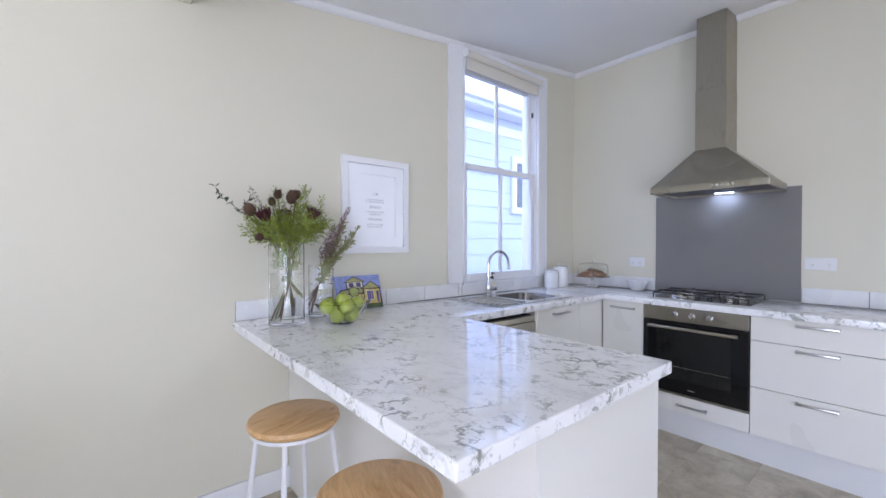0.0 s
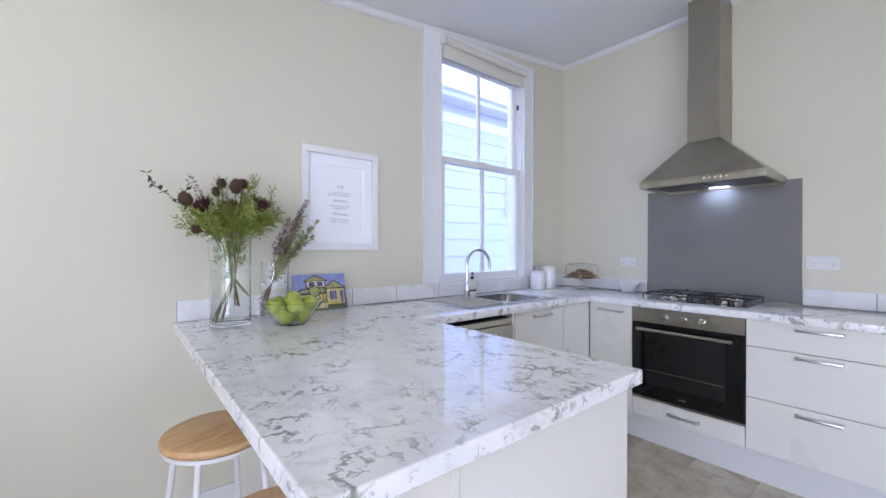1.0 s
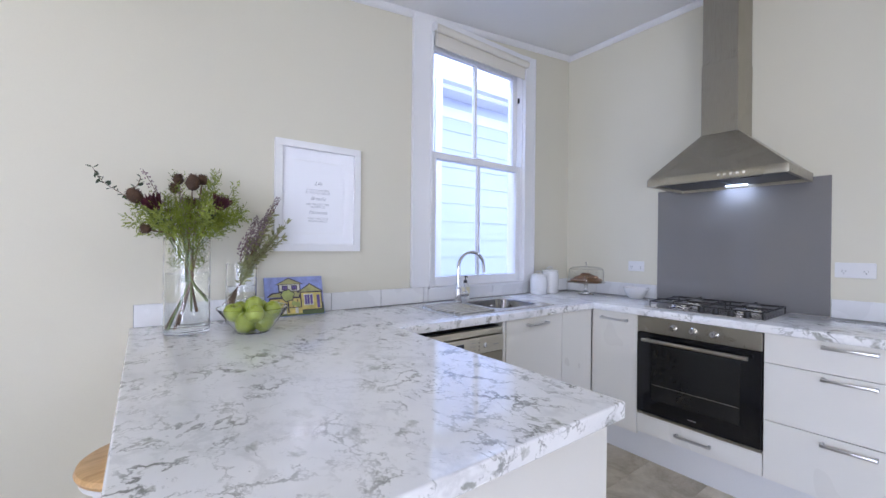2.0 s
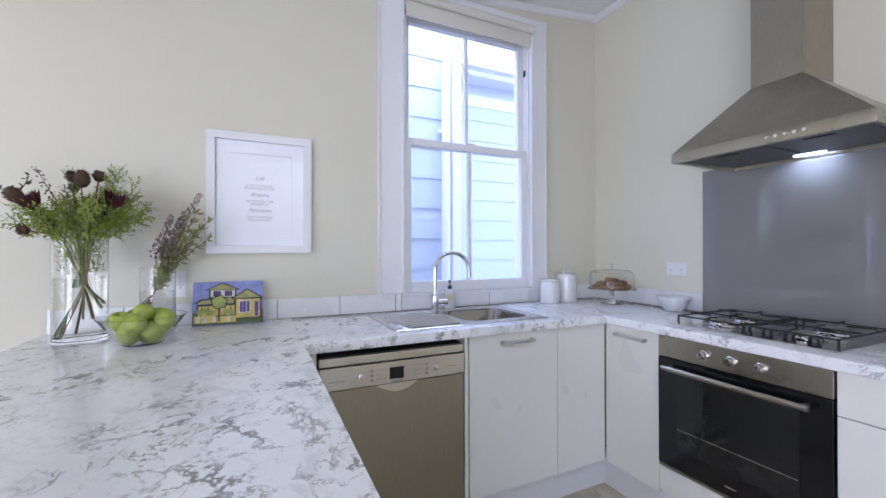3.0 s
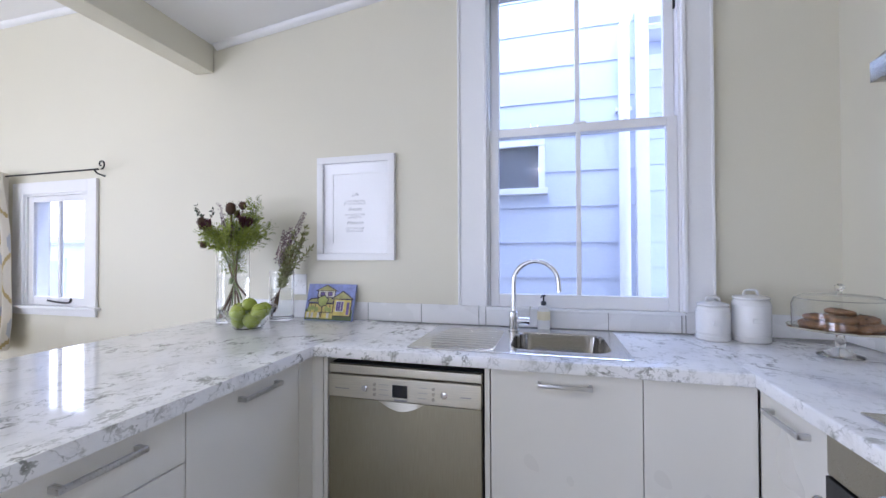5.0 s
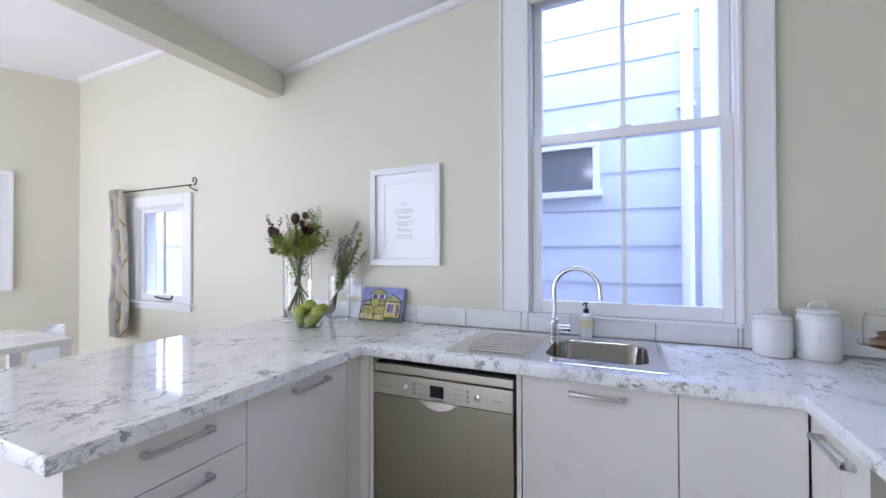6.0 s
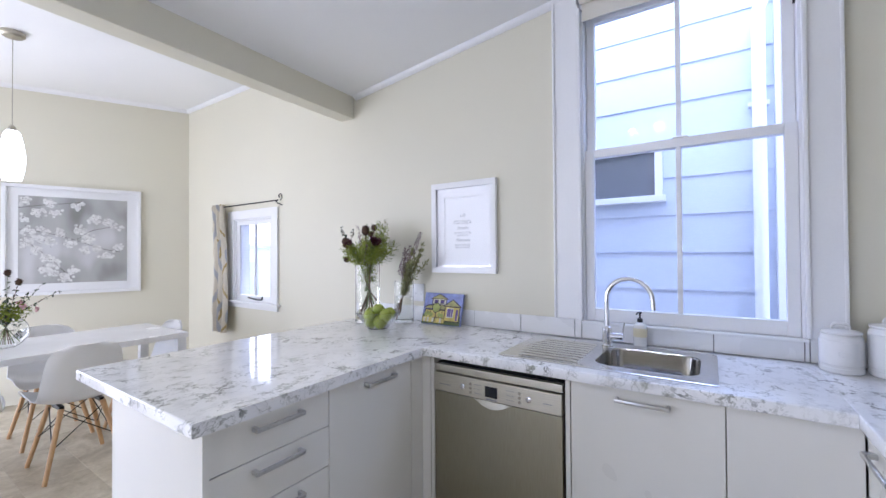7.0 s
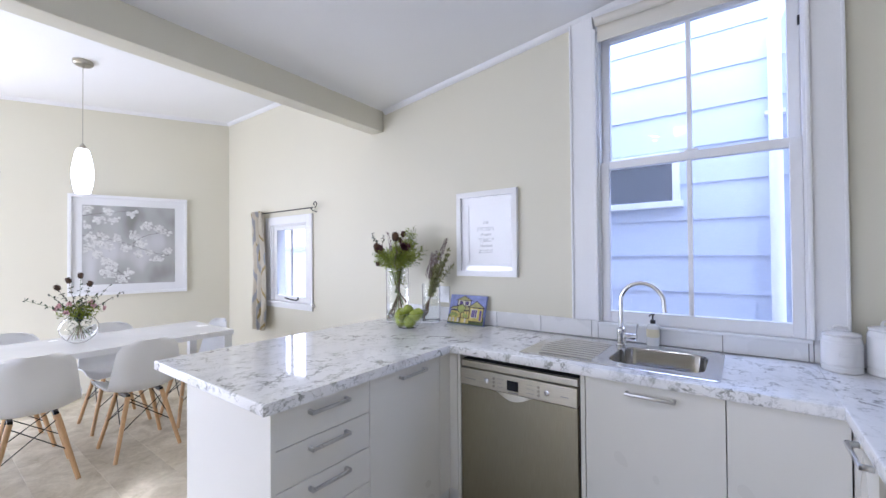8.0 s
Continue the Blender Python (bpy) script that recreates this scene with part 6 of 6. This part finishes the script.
spike(v1, (VX - 0.02, VY + 0.03, TOP + 0.37), (VX - 0.145, VY + 0.05, TOP + 0.64), 90, 0.016)
spike(v1, (VX + 0.0, VY - 0.02, TOP + 0.37), (VX - 0.03, VY - 0.05, TOP + 0.56), 70, 0.016)
spike(v1, (VX + 0.0, VY - 0.02, TOP + 0.37), (VX + 0.05, VY - 0.06, TOP + 0.50), 60, 0.014)

UX, UY = 1.356, 2.572
v2 = thing("flower_vase", (UX, UY, TOP), "small clear glass vase of olive sprigs and lilac spikes", "vase of flowers")
glass_cylinder(v2, UX, UY, TOP, 0.063, 0.265, 0.165)
rng = random.Random(8)
sprigs = [(0.15, -0.03, 0.42), (0.175, 0.0, 0.38), (0.14, -0.07, 0.40), (0.11, -0.05, 0.46), (0.09, 0.0, 0.41), (0.07, -0.04, 0.38), (0.03, -0.02, 0.36), (0.18, -0.05, 0.45), (0.13, 0.02, 0.49), (0.10, -0.08, 0.37)]
for i, (dx, dy, dz) in enumerate(sprigs):
    pts = stem_line((UX - 0.3 * dx - 0.02, UY - 0.3 * dy, TOP + 0.02 + 0.02 * (i % 4)), (UX - 0.012, UY, TOP + 0.16), (UX + 0.3 * dx, UY + 0.3 * dy, TOP + 0.265), (UX + dx, UY + dy, TOP + dz))
    part("sprig_stem", tube(pts, 0.0022 if i % 2 else 0.0028, 6, taper=0.45), M_STEM, v2)
    b = bmesh.new()
    for q in pts[7:]:
        for j in range(6):
            dd_ = (pts[-1] - pts[-4]).normalized() * 0.9 + rand_dir(rng, 0.2) * 0.8
            leaf(b, Vector(q) + rand_dir(rng) * 0.004, dd_, rng.uniform(0.022, 0.038), rng.uniform(0.007, 0.010), rng.uniform(0, 3))
    part("sprig_foliage", b, M_OLIVE, v2, "narrow olive-grey leaves", smooth=False)
spike(v2, (UX - 0.01, UY - 0.01, TOP + 0.27), (UX + 0.155, UY - 0.02, TOP + 0.575), 260, 0.020)
spike(v2, (UX - 0.01, UY - 0.02, TOP + 0.30), (UX + 0.055, UY - 0.05, TOP + 0.475), 170, 0.020)
spike(v2, (UX + 0.03, UY - 0.03, TOP + 0.30), (UX + 0.10, UY - 0.06, TOP + 0.49), 150, 0.018)

QX, QY, QZ = -0.788, 1.142, 0.7525
v3 = thing("flower_vase", (QX, QY, QZ), "round glass bowl vase of pink flowers and teasels on the table", "vase of flowers")
sph = [(0, 0.001), (0.045, 0.001)] + [(0.112 * math.sin(a), 0.100 - 0.104 * math.cos(a)) for a in [0.55 + k * 0.17 for k in range(13)]]
inn = [(max(0.0, r - 0.003), z + (0.003 if i < 6 else 0)) for i, (r, z) in enumerate(sph)][::-1]
clear_shadow(part("vase", lathe(sph + inn, (QX, QY, QZ), 44), M_VASE, v3, "round clear glass vase"))
rng = random.Random(31)
tips = [(0.10, -0.17, 0.36), (0.02, -0.06, 0.43), (-0.02, 0.01, 0.46), (0.02, 0.05, 0.40), (0.04, 0.16, 0.40), (0.03, 0.25, 0.35), (0.05, -0.28, 0.33), (-0.05, -0.10, 0.38), (0.0, 0.10, 0.33), (0.08, 0.0, 0.33)]
for i, (dx, dy, dz) in enumerate(tips):
    pts = stem_line((QX - 0.25 * dx, QY - 0.25 * dy, QZ + 0.02), (QX, QY, QZ + 0.13), (QX + 0.3 * dx, QY + 0.3 * dy, QZ + 0.23), (QX + dx, QY + dy, QZ + dz))
    part("stem", tube(pts, 0.0028, 6, taper=0.4), M_STEM if i % 2 else M_GSTEM, v3)
    if i in (1, 2, 3, 7):
        teasel(v3, pts[-1], pts[-1] - pts[-3], 0.045, 0.016)
    b = bmesh.new()
    for q in pts[8:]:
        for j in range(3):
            leaf(b, Vector(q), rand_dir(rng, 0.1), rng.uniform(0.014, 0.028), rng.uniform(0.007, 0.012), rng.uniform(0, 3))
    part("foliage", b, M_DARKLEAF, v3, smooth=False)
b = bmesh.new()
for k in range(520):
    d = rand_dir(rng, 0.15)
    leaf(b, Vector((QX, QY, QZ + 0.22)) + Vector((d.x * 0.10, d.y * 0.12, d.z * 0.07)) * rng.uniform(0.4, 1), rand_dir(rng, 0.4), 0.028, 0.007, rng.uniform(0, 3))
part("greenery", b, M_DILL, v3, "mixed green leaves", smooth=False)
for k in range(9):
    d = rand_dir(rng, 0.2)
    o = Vector((QX, QY, QZ + 0.235)) + Vector((d.x * 0.11, d.y * 0.15, abs(d.z) * 0.07 - 0.01))
    b = bmesh.new()
    for j in range(14):
        leaf(b, o, rand_dir(rng, 0.4) + d * 0.6, 0.022, 0.014, rng.uniform(0, 3))
    part("blossom", b, M_PINK, v3, "pale pink blossom", smooth=False)
b = bmesh.new()
for k in range(60):
    a, h = rng.uniform(0, 6.283), rng.uniform(0.05, 0.18)
    leaf(b, Vector((QX + 0.06 * math.cos(a), QY + 0.06 * math.sin(a), QZ + h)), rand_dir(rng, 0.5), 0.03, 0.006, rng.uniform(0, 3))
part("sunk_foliage", b, M_DARKLEAF, v3, smooth=False)

# ---------------------------------------------------------------- floor planks
_mesh = finish(box(-0.5992, 0.5992, -0.1497, 0.1497, -0.004, 0.0, 0.0008, seg=1), M_VINYL, "plank", (0, 0, 0), False)
row = 0
y = 1.125 - 0.3 * 12 + 0.15
while y < YN + 0.15:
    x = -4.5 + (0.4 * row) % 1.2
    west_end = XW - (YN - y) * math.tan(radians(WTURN)) - 0.03
    while x < XE + 0.6:
        x0, x1 = max(x - 0.5992, west_end), min(x + 0.5992, XE)
        y0, y1 = max(y - 0.1497, YS), min(y + 0.1497, YN)
        if x1 - x0 > 0.02 and y1 - y0 > 0.02:
            whole = x1 - x0 > 1.198 and y1 - y0 > 0.299
            p = new("plank", _mesh if whole else finish(box(x0 - x, x1 - x, y0 - y, y1 - y, -0.004, 0.0, 0.0008, seg=1), M_VINYL, "plank", (0, 0, 0), False))
            p.parent = floor
            p.location = (x, y, 0.0)
        x += 1.2
    y += 0.3
    row += 1
